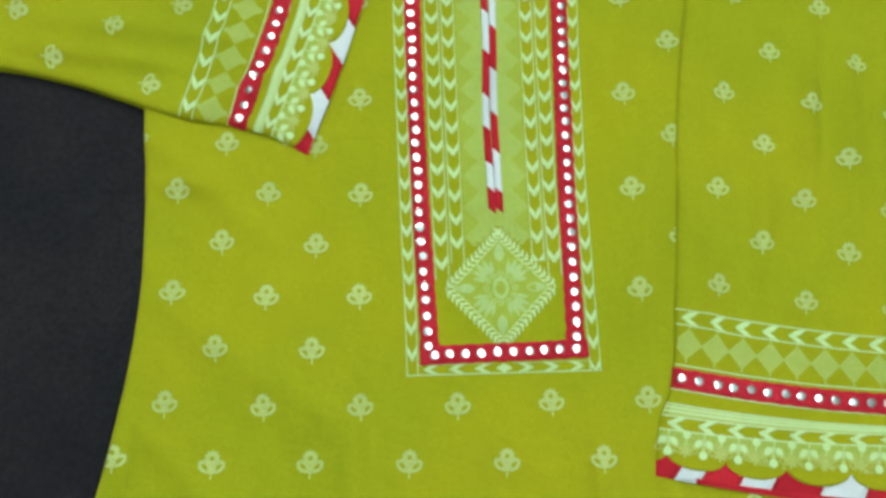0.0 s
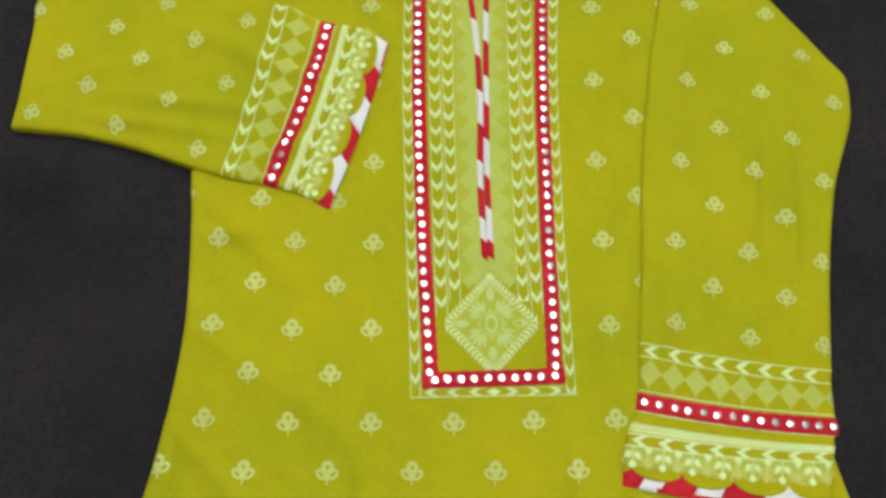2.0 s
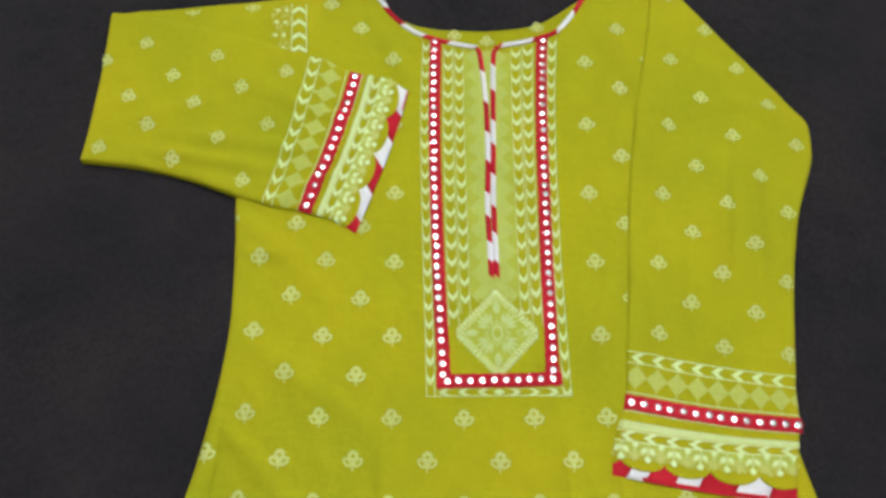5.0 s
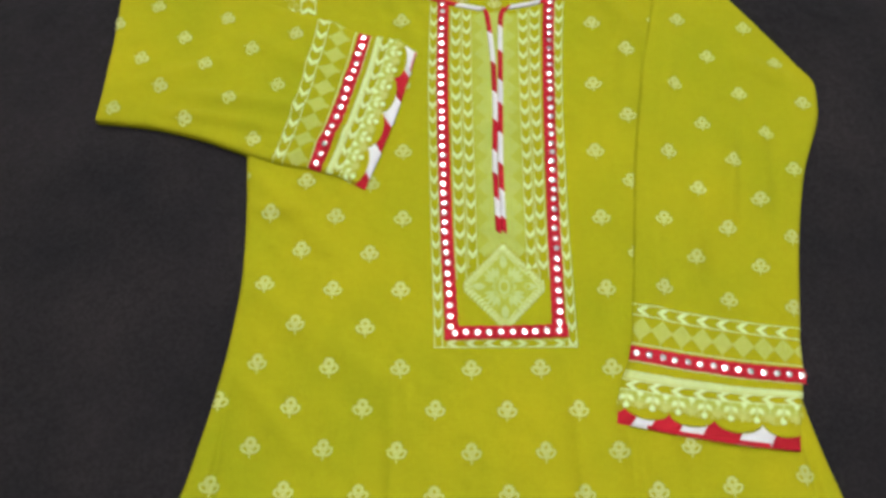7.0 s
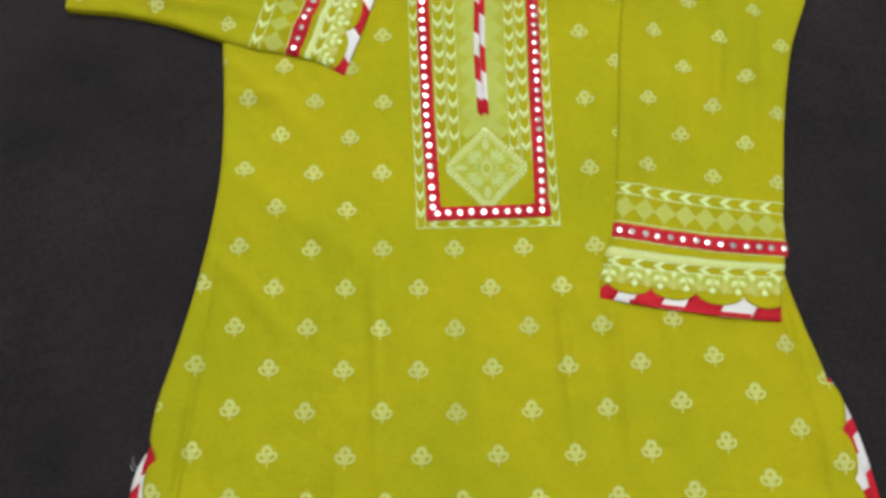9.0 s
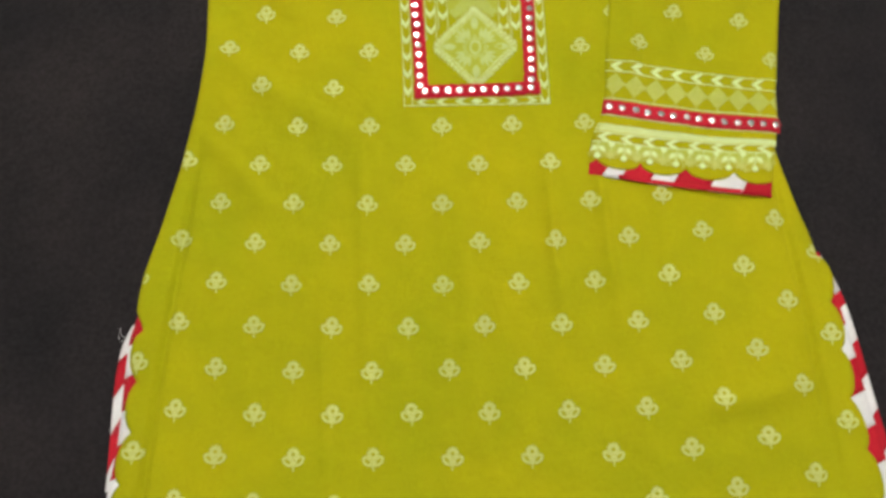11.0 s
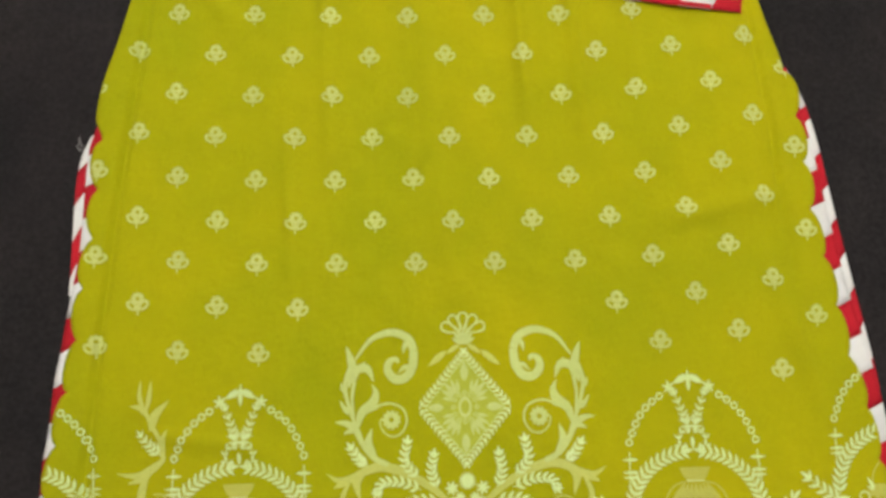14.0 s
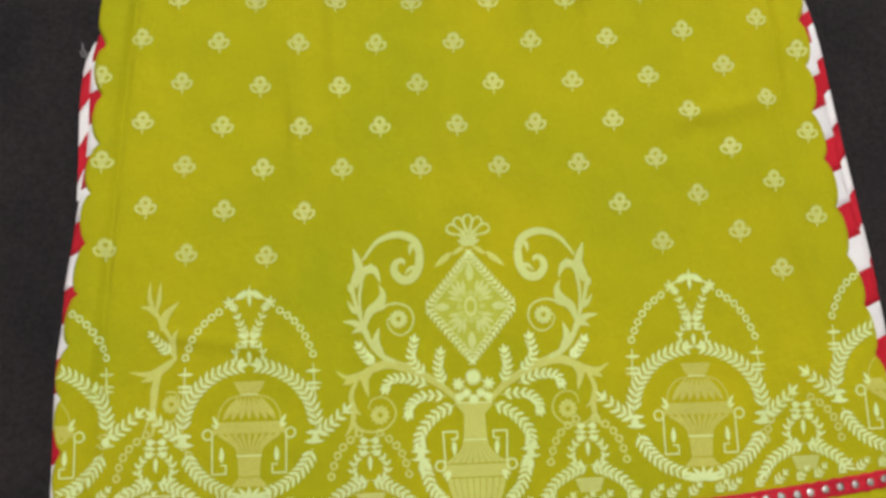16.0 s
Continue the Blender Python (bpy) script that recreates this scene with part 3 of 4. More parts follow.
red_mid = curve((0.0, 0.013, 0.137, 0.265, 0.41), (0.745, 0.75, 0.785, 0.795, 0.795))
RIB = 0.0132
below_neck = lambda x, y: y < neck(x) - 0.002
for side, label in ((-1, "red ribbon edged with round mirrors beside the placket"), (1, "red ribbon edged with round mirrors beside the placket")):
    ys = np.linspace(0.418 if side < 0 else 0.422, 0.013, 9)
    ribbon([(panel_x(side * red_mid(y), y), y) for y in ys], RIB, body_z, 0.0112, label, shift=side * 0.0012)
ribbon([(panel_x(-0.86, 0.015), 0.0143), (-0.02, 0.0150), (0.02, 0.0155), (panel_x(0.88, 0.015), 0.0168)], RIB, body_z, 0.0114,
       "red ribbon edged with round mirrors across the foot of the placket", lift=0.0021, start=0.9)


def chevrons(at, length, pitch, turn=1, edge=0.0007, gap=True):
    """A strip of pale V-shaped leaves between two lines; at(a, b): metres along, 0 to 1 across."""
    out = []
    n = max(3, int(length / 0.01))
    for b in (0.0, 1.0):
        out += stroke([at(length * k / n, b) for k in range(n + 1)], edge)
    k = 0.5
    while k * pitch < length:
        c = k * pitch
        for m in (0, 1):
            blade = [(-0.30, 0.03), (0.03, 0.07), (0.33, 0.485), (0.02, 0.495), (-0.13, 0.28)]
            out.append([at(min(max(c + turn * a * pitch, 0), length), b if m == 0 else 1 - b) for a, b in blade])
        k += 1
    return out


def panel_strip(f0, f1, y0, y1):
    return lambda a, b: Vector((panel_x(f0 + (f1 - f0) * b, y0 - a * (1 if y1 < y0 else -1)), y0 - a))


panel = []
for f0, f1, y1, pitch in ((0.885, 0.995, 0.001, 0.0185), (0.525, 0.665, 0.070, 0.0185), (0.36, 0.49, 0.082, 0.0185)):
    for side in (-1, 1):
        y0 = min(neck(panel_x(side * f0, 0.41)), neck(panel_x(side * f1, 0.41))) - 0.004
        panel += chevrons(panel_strip(side * f0, side * f1, y0, y1), y0 - y1, pitch)
panel += line((-0.0705, 0.0005), (0.0705, 0.0005), 0.0008)
for side in (-1, 1):
    strip = lambda a, b, side=side: Vector((side * (0.006 + a), 0.0008 + 0.0068 * b))
    panel += chevrons(strip, 0.056, 0.0185, 1, edge=0.0004)
panel += [[Vector((-0.006, 0.004)), Vector((0, 0.0008)), Vector((0.006, 0.004)), Vector((0, 0.0075))]]
printed("placket_border", panel, body_z, PALE, body, "pale leaf-chevron border print", inside=below_neck)


def dots(centre, hw, hh, pitch, r, turn=0.0):
    """A diamond made of small dots."""
    out = []
    n = int(max(hw, hh) / pitch) + 1
    for i in range(-2 * n, 2 * n + 1):
        for j in range(-2 * n, 2 * n + 1):
            x, y = (i + j) * pitch * 0.5, (i - j) * pitch * 0.5
            if abs(x) / hw + abs(y) / hh <= 1.0:
                q = moved([[Vector((x - r, y - r)), Vector((x + r, y - r)), Vector((x + r, y + r)), Vector((x - r, y + r))]], centre[0], centre[1], turn)
                out += q
    return out


placket_dots, ground = [], []
TOOTH, TIP, NOTCH = 0.0242, 0.0246, 0.0130
for k in range(14):
    y = 0.4161 - TOOTH * k
    for side in (-1, 1):
        tooth = [(0.001, 0.0), (side * TIP, 0.0), (side * NOTCH, TOOTH / 2), (0.001, TOOTH / 2)]
        ground += [[Vector((a, y + f * b)) for a, b in tooth] for f in (-1, 1)]
        for i in range(11):
            for j in range(-5, 5):
                a, b = 0.0012 + 0.00225 * (i + 0.5 * (j % 2)), 0.00242 * (j + 0.5)
                if a < TIP - (TIP - NOTCH) * abs(b) / (TOOTH / 2) - 0.0006:
                    placket_dots += [[Vector((side * a + u, y + b + v)) for u, v in ((-0.0007, 0), (0, -0.0007), (0.0007, 0), (0, 0.0007))]]
off_diamond = lambda x, y: below_neck(x, y) and abs(x) / 0.0437 + (y - 0.0625) / 0.0455 > 1.02
tagged(printed("placket_dot_print", placket_dots, body_z, SOFT, body, "pale dotted diamonds", inside=off_diamond, lift=0.0007), kind="stuff")


def diamond(c, hw, hh):
    """The leafy diamond with a flower in it. Returns its leafy rim and its flower."""
    rim, inner = [], []
    c = Vector(c)
    tips = [c + Vector((0, hh)), c + Vector((hw, 0)), c - Vector((0, hh)), c - Vector((hw, 0))]
    at = lambda a, r: c + Vector((math.cos(a) * hw * r, math.sin(a) * hh * r))
    for a, b in ((tips[1], tips[0]), (tips[1], tips[2]), (tips[3], tips[2]), (tips[3], tips[0])):
        a, b = c + (a - c) * 0.93, c + (b - c) * 0.93
        rim += fern([a, a.lerp(b, 0.35), a.lerp(b, 0.7), b], 14, hw * 0.125, hw * 0.052, lean=0.72, stem=0.0008, tip=0.95)
    for k in range(4):
        rim += line(c + (tips[k] - c) * 0.81, c + (tips[(k + 1) % 4] - c) * 0.81, 0.0006)
        a = math.tau * k / 4
        inner += lens(at(a, 0.43), at(a, 0.78), hw * 0.17, 6)
        # a many-toothed leaf towards each side
        b = a + math.pi / 4
        for turn, r0, r1, w in ((0.0, 0.27, 0.60, 0.105), (-0.24, 0.27, 0.57, 0.085), (0.24, 0.27, 0.57, 0.085), (-0.46, 0.27, 0.50, 0.07), (0.46, 0.27, 0.50, 0.07)):
            inner += lens(at(b + turn * 0.7, r0), at(b + turn, r1), hw * w, 5)
    for k in range(12):
        a = math.tau * k / 12
        inner += ring(at(a, 0.24), hw * 0.040, hw * 0.024, 7)
    n = 14
    oval = lambda r, k: c + Vector((math.cos(math.tau * k / n) * hw * 0.115 * r, math.sin(math.tau * k / n) * hh * 0.155 * r))
    inner += [[oval(1.2, k), oval(1.2, k + 1), oval(0.75, k + 1), oval(0.75, k)] for k in range(n)]
    return rim, inner


def diamond_ground(c, hw, hh):
    """The tinted field inside the diamond."""
    c = Vector(c)
    tips = [Vector((0, hh)), Vector((-hw, 0)), Vector((0, -hh)), Vector((hw, 0))]
    return [[c + 0.84 * q for q in tips]]


field = [[Vector((panel_x(-0.345, y0), y0)), Vector((panel_x(0.345, y0), y0)), Vector((panel_x(0.345, y0 - 0.01), y0 - 0.01)), Vector((panel_x(-0.345, y0 - 0.01), y0 - 0.01))]
         for y0 in (0.40 - 0.01 * k for k in range(30))]
DIAMOND = (0.0005, 0.0625), 0.0437, 0.0455
printed("placket_field", field, body_z, FAINT, body, lift=0.0001, inside=off_diamond)
printed("placket_ground", ground, body_z, WASH, body, lift=0.0004, inside=off_diamond)
printed("diamond_ground", diamond_ground(*DIAMOND), body_z, FAINT, body, lift=0.0004)
rim, inner = diamond(*DIAMOND)
printed("placket_diamond", rim, body_z, PALE, body, "pale diamond of leaves round a flower", lift=0.0006)
printed("placket_flower", inner, body_z, SOFT, body, "soft green flower in the diamond", lift=0.0005)


# --- piping round the neck and slit ---
def piping(points, radius, zf, marks, first, parent, axis):
    """A cord along a curve; marks: the x (axis 0) or y (axis 1) at which its colours meet."""
    p = spline(points, 12 * len(points))
    lengths = [0.0]
    for a, b in zip(p, p[1:]):
        lengths.append(lengths[-1] + (b - a).length)
    fx, fy = [q.x for q in p], [q.y for q in p]
    order = sorted((q[axis], d) for q, d in zip(p, lengths))
    meet = [0.0, *(float(np.interp(m, [a for a, b in order], [b for a, b in order])) for m in marks), lengths[-1]]
    for k in range(len(meet) - 1):
        bm = bmesh.new()
        rings = []
        for j in range(11):
            s0 = meet[k] + (meet[k + 1] - meet[k]) * j / 10
            x, y = np.interp(s0, lengths, fx), np.interp(s0, lengths, fy)
            x2, y2 = np.interp(s0 + 0.001, lengths, fx), np.interp(s0 + 0.001, lengths, fy)
            x1, y1 = np.interp(s0 - 0.001, lengths, fx), np.interp(s0 - 0.001, lengths, fy)
            d = Vector((x2 - x1, y2 - y1)).normalized()
            loop = []
            for i in range(10):
                a = math.tau * i / 10
                o = radius * math.cos(a)
                sl = 0.9 * o          # the colours meet on the bias
                px, py = x - d.y * o + d.x * sl, y + d.x * o + d.y * sl
                loop.append(bm.verts.new((px, py, zf(x, y) + radius * 0.45 + 0.55 * radius * math.sin(a))))
            rings.append(loop)
        for a, b in zip(rings, rings[1:]):
            for i in range(10):
                bm.faces.new((a[i], a[(i + 1) % 10], b[(i + 1) % 10], b[i]))
        bm.faces.new(rings[0])
        bm.faces.new(rings[-1])
        bmesh.ops.recalc_face_normals(bm, faces=bm.faces)
        red = (k + first) % 2 == 0
        part("red_piping" if red else "white_piping", bm, RED if red else WHITE, parent)


neck_piping = facing("neck_piping", "red and white piping round the neckline")
piping([(x, neck(x) + 0.0005) for x in (-0.1345, -0.122, -0.112, -0.093, -0.070, -0.041, -0.012)], 0.0030, body_z, (-0.117, -0.096, -0.071, -0.042), 1, neck_piping, 0)
piping([(x, neck(x) + 0.0005) for x in (0.0155, 0.040, 0.058, 0.085, 0.107, 0.118, 0.129)], 0.0030, body_z, (0.0195, 0.0564, 0.0849, 0.1069, 0.1245), 0, neck_piping, 0)
slit_piping = facing("slit_piping", "red and white piping down the neck slit")
piping([(-0.0085, 0.404), (-0.006, 0.385), (-0.0025, 0.335), (-0.002, 0.265), (-0.0045, 0.198), (-0.003, 0.122)], 0.0029, body_z, (0.3717, 0.3295, 0.2905, 0.2545, 0.2164, 0.1890, 0.1595, 0.1389), 0, slit_piping, 1)
piping([(0.0135, 0.407), (0.0085, 0.392), (0.006, 0.335), (0.0038, 0.265), (0.0018, 0.198), (0.0025, 0.1225)], 0.0029, lambda x, y: body_z(x, y) + 0.0002, (0.3801, 0.3457, 0.3058, 0.2757, 0.2387, 0.2007, 0.1694, 0.1377), 0, slit_piping, 1)


# --- the small flowers ---
def hollow_leaf(side):
    """A serrated leaf in outline, beside the stem."""
    base, tip = Vector((side * 0.0003, -0.0044)), Vector((side * 0.0080, 0.0026))
    d = tip - base
    n = Vector((-d.y, d.x)) * side
    up = spline([base, base + d * 0.30 + n * 0.16, base + d * 0.66 + n * 0.20, tip], 9)
    low = spline([base, base + d * 0.35 - n * 0.22, base + d * 0.74 - n * 0.22, tip], 9)
    out = stroke(up, 0.0012, 0.0014, 0.0020) + stroke(low, 0.0012, 0.0014, 0.0021)
    for p, o in ((up, 1), (low, -1)):
        for k in (3, 5, 7):
            out += lens(p[k], p[k] + n.normalized() * 0.0015 * o + d.normalized() * 0.0013, 0.0013, 3)
    return out + lens(base + d * 0.15, base + d * 0.42, 0.0012, 3) + lens(tip - d * 0.16, tip + d * 0.12, 0.0018, 3)


def blossom():
    c = Vector((0, 0.0050))
    out = ring(c, 0.0029, 0.0026, 16)
    for k in range(9):
        a = math.pi * (-0.25 + 1.5 * k / 8)
        e = Vector((math.cos(a), math.sin(a)))
        out += lens(c + e * 0.0024, c + e * 0.0060, 0.0024, 4)
    return out


FLOWER = (blossom() + hollow_leaf(1) + hollow_leaf(-1)
          + stroke([Vector((0, 0.0022)), Vector((0, -0.004)), Vector((0, -0.0090))], 0.0016, 0.0011)
          + lens((0, -0.0025), (0.0030, 0.0012), 0.0011, 3) + lens((0, -0.0025), (-0.0030, 0.0012), 0.0011, 3))


def flower(x, y, zf, parent, turn=0.0, size=1.0, inside=None):
    return printed("printed_flower", moved(FLOWER, x, y, turn, size), zf, FLORAL, parent, inside=inside, kind="")


on_body = lambda x, y: left_edge(y) + 0.001 < x < right_edge(y) - 0.001 and y < neck(x) - 0.004
jitter = random.Random(5)
row_y = lambda r: float(np.interp(-r, (-12, -10, -8, -6, -4, -2, 0, 1, 3, 4, 5, 6, 7, 8, 9, 10, 11),
                                  (-0.477, -0.401, -0.326, -0.252, -0.176, -0.100, -0.0225, 0.017, 0.096, 0.135, 0.176, 0.214, 0.258, 0.300, 0.345, 0.384, 0.428)))
for r in range(-11, 12):
    y0 = row_y(r)
    x0 = -0.2405 + 0.04 * max(0.0, -0.17 - y0) + (0.0 if r % 2 == 0 else -0.034)
    step = 0.0685 + 0.003 * y0
    for i in range(-2, 10):
        x = (x0 + step * i) * (1 + 0.35 * max(0.0, y0 - 0.2))
        y = y0 + (0.42 * max(0.0, x - 0.07) ** 2 if x > 0 else 0.16 * min(0.0, x + 0.03) ** 2)
        if -0.085 < x < 0.088 and y > -0.012:
            continue
        if r == 9 and abs(x - 0.005) < 0.12 or r == 10 and abs(x - 0.005) < 0.15 or r == 11 and not 0.26 < x < 0.29:
            continue
        if x < -0.165 and y > 0.36:
            continue
        if x < left_edge(y) - 0.006 or x > right_edge(y) + 0.006:
            continue
        flower(x + jitter.uniform(-0.001, 0.001), y + jitter.uniform(-0.001, 0.001), body_z, body, jitter.uniform(-0.06, 0.06), 1.0, on_body)

for x, y in ((-0.036, 0.424), (0.002, 0.416), (0.062, 0.436)):
    flower(x, y, lambda a, b: 0.0014 + 0.3 * ripple(a, b, 3), back, 0.0, 0.9)
for x, y in ((-0.182, 0.466), (-0.345, 0.456), (-0.275, 0.462)):
    flower(x, y, body_z, body, jitter.uniform(-0.1, 0.1), 1.0, on_body)
for x, y in ((0.221, 0.475), (0.259, 0.426), (0.288, 0.372), (0.212, 0.383), (0.24, 0.332), (0.315, 0.322), (0.198, 0.295), (0.269, 0.283), (0.338, 0.271),
             (0.223, 0.245), (0.29, 0.232), (0.182, 0.211), (0.249, 0.199), (0.313, 0.189), (0.208, 0.167), (0.27, 0.153), (0.168, 0.133),
             (0.232, 0.121), (0.297, 0.111), (0.195, 0.089), (0.259, 0.079), (0.159, 0.058), (0.222, 0.044), (0.285, 0.036)):
    lo, hi = np.interp(y, *_ra), np.interp(y, *_rb)
    flower(x, y, right_z, right_sleeve, -0.12 + jitter.uniform(-0.06, 0.06), 0.93, lambda a, b: lo + 0.001 < a < hi - 0.001)
for x, y in ((-0.391, 0.405), (-0.356, 0.362), (-0.401, 0.334), (-0.327, 0.324), (-0.309, 0.388), (-0.277, 0.345), (-0.229, 0.367), (-0.375, 0.297),
             (-0.423, 0.269), (-0.296, 0.28), (-0.245, 0.298), (-0.342, 0.253), (-0.266, 0.229), (-0.434, 0.381)):
    lo, hi = np.interp(x, *_la), np.interp(x, *_lb)
    flower(x, y, left_z, left_sleeve, -1.8 + jitter.uniform(-0.1, 0.1), 0.93, lambda a, b: lo + 0.001 < b < hi - 0.001 and a > -0.437)


# --- cuffs ---
def cuff(at, zf, s0, inside, parent, label, turn, width, ribbon_pts, cusps, pitch):
    """s0: the station at which the border begins."""
    def strip(a0, a1):
        return lambda a, b: at(a / width, a0 + (a1 - a0) * b)
    backing = []
    pale = chevrons(strip(s0, s0 + 1), width, 0.0195, turn, edge=0.0009)
    dotted = []
    for k in range(9):
        u = (k + 0.4) / 8.3
        c, d = at(u, s0 + 1.47), at(u + 0.02, s0 + 1.47) - at(u, s0 + 1.47)
        hw, turned = width / 16.7, math.atan2(d.y, d.x)
        backing += moved([[Vector((0, 0.0122)), Vector((-hw, 0)), Vector((0, -0.0122)), Vector((hw, 0))]], c.x, c.y, turned)
        dotted += dots(c, width / 15.8, 0.0125, 0.0031, 0.0007, math.atan2(d.y, d.x))
    second = chevrons(strip(s0 + 4.72, s0 + 5.52), width, 0.0205, turn, edge=0.0011)
    drops = []
    for s, w in ((s0 + 1.96, 0.0009), (s0 + 3.08, 0.0009), (s0 + 3.98, 0.0010), (s0 + 4.18, 0.0014), (s0 + 4.42, 0.0016)):
        (pale if s < s0 + 2 else second).extend(stroke([at(k / 20, s) for k in range(21)], w))
    lace = []
    deep = lambda f: s0 + 5.52 + 0.92 * f          # down the lace, from the chevrons to the scallops
    count = round(width / 0.025)
    for k in range(2 * count):
        u = (k + 0.5) / (2 * count)
        along = (at(min(u + 0.02, 1), deep(0.5)) - at(max(u - 0.02, 0), deep(0.5))).normalized()
        if k % 2 == 0:
            drops += stroke([at(u, deep(f)) for f in (0, 0.25, 0.55, 0.8)], 0.0008)
            drops += disc(at(u, deep(0.88)), 0.0031, 9)
            for f in (-1, 1):
                drops += lens(at(u, deep(0.36)) + along * 0.0012 * f, at(u, deep(0.68)) + along * 0.0066 * f, 0.0050, 6)
                lace += ring(at(u, deep(0.80)) + along * 0.0062 * f, 0.0018, 0.0009, 8)
        else:
            drops += stroke([at(u, deep(f)) for f in (0, 0.3, 0.6)], 0.0008) + disc(at(u, deep(0.16)), 0.0030, 9)
            c = at(u, deep(0.80))
            for m in range(7):
                a = math.tau * m / 7
                lace += lens(c, c + Vector((math.cos(a), math.sin(a))) * 0.0056, 0.0022, 4)
            for f in (-1, 1):
                lace += ring(at(u, deep(0.62)) + along * 0.0060 * f, 0.0017, 0.0009, 8)
    field, wash = [], []
    for k in range(40):
        for a, b in ((3.98, 4.66), (5.52, 6.20)):
            (field if b < 5 else wash).append([at(u, s0 + s) for u, s in ((k / 40, a), ((k + 1) / 40, a), ((k + 1) / 40, b), (k / 40, b))])
    printed("cuff_ground", field, zf, MUTED, parent, lift=0.0002)
    printed("lace_ground", wash, zf, WASH, parent, lift=0.0002)
    printed("diamond_row_ground", backing, zf, FAINT, parent, "", inside, 0.0002)
    netting = random.Random(3)
    for k in range(110):
        u = netting.uniform(0.02, 0.98)
        lace += ring(at(u, deep(netting.uniform(0.5, 0.95))), 0.0012, 0.0006, 6)
    printed("cuff_border", pale, zf, PALE, parent, "pale leaf-chevron border print", lift=0.0006)
    printed("cuff_border", second, zf, PALE, parent, "pale leaf-chevron border print with fine lines", lift=0.0006)
    tagged(printed("drop_print", drops, zf, PALE, parent, "pale hanging drop print", lift=0.0006), kind="stuff")
    tagged(printed("dotted_print", dotted, zf, FLORAL, parent, "pale dotted diamonds", inside, 0.0004), kind="stuff")
    tagged(printed("lace_print", lace, zf, MUTED, parent, "fine lace print", lift=0.0004), kind="stuff")
    ribbon(ribbon_pts, 0.0142, zf, pitch, "red ribbon with round mirrors across the cuff", lift=0.0018, spread=3.0)


cuff(right_at, right_z, 7, lambda x, y: np.interp(y, *_ra) < x < np.interp(y, *_rb), right_sleeve, "", -1, 0.165, [tuple(right_at(u, 9.5)) for u in (-0.005, 0.15, 0.33, 0.5, 0.67, 0.85, 1.01)], R_CUSPS, 0.0121)
cuff(left_at, left_z, 4, lambda x, y: np.interp(x, *_la) < y < np.interp(x, *_lb), left_sleeve, "", -1, 0.19, [tuple(left_at(u, 6.5)) for u in (-0.005, 0.15, 0.33, 0.5, 0.67, 0.85, 1.0)], L_CUSPS, 0.0121)


def shoulder_print():
    """A scrap of the border, showing where the folded sleeve leaves its under layer bare."""
    strip = lambda a, b: Vector((-0.229 + 0.017 * b + 0.06 * a, 0.466 - a))
    pale = chevrons(strip, 0.069, 0.0185, -1, edge=0.001)
    lace = []
    rnd = random.Random(8)
    for k in range(70):
        a = rnd.uniform(0.003, 0.064)
        lace += ring((-0.229 - rnd.uniform(0.002, 0.023) + 0.06 * a, 0.466 - a), 0.0013, 0.0007, 7)
    for k in range(4):
        for f in (0.006, 0.016):
            pale += disc((-0.229 - f, 0.457 - 0.018 * k), 0.0023)
    printed("shoulder_border", pale, body_z, PALE, body, "pale scrap of border print", lift=0.0006)
    tagged(printed("shoulder_lace_print", lace, body_z, MUTED, body, lift=0.0004), kind="stuff")


shoulder_print()


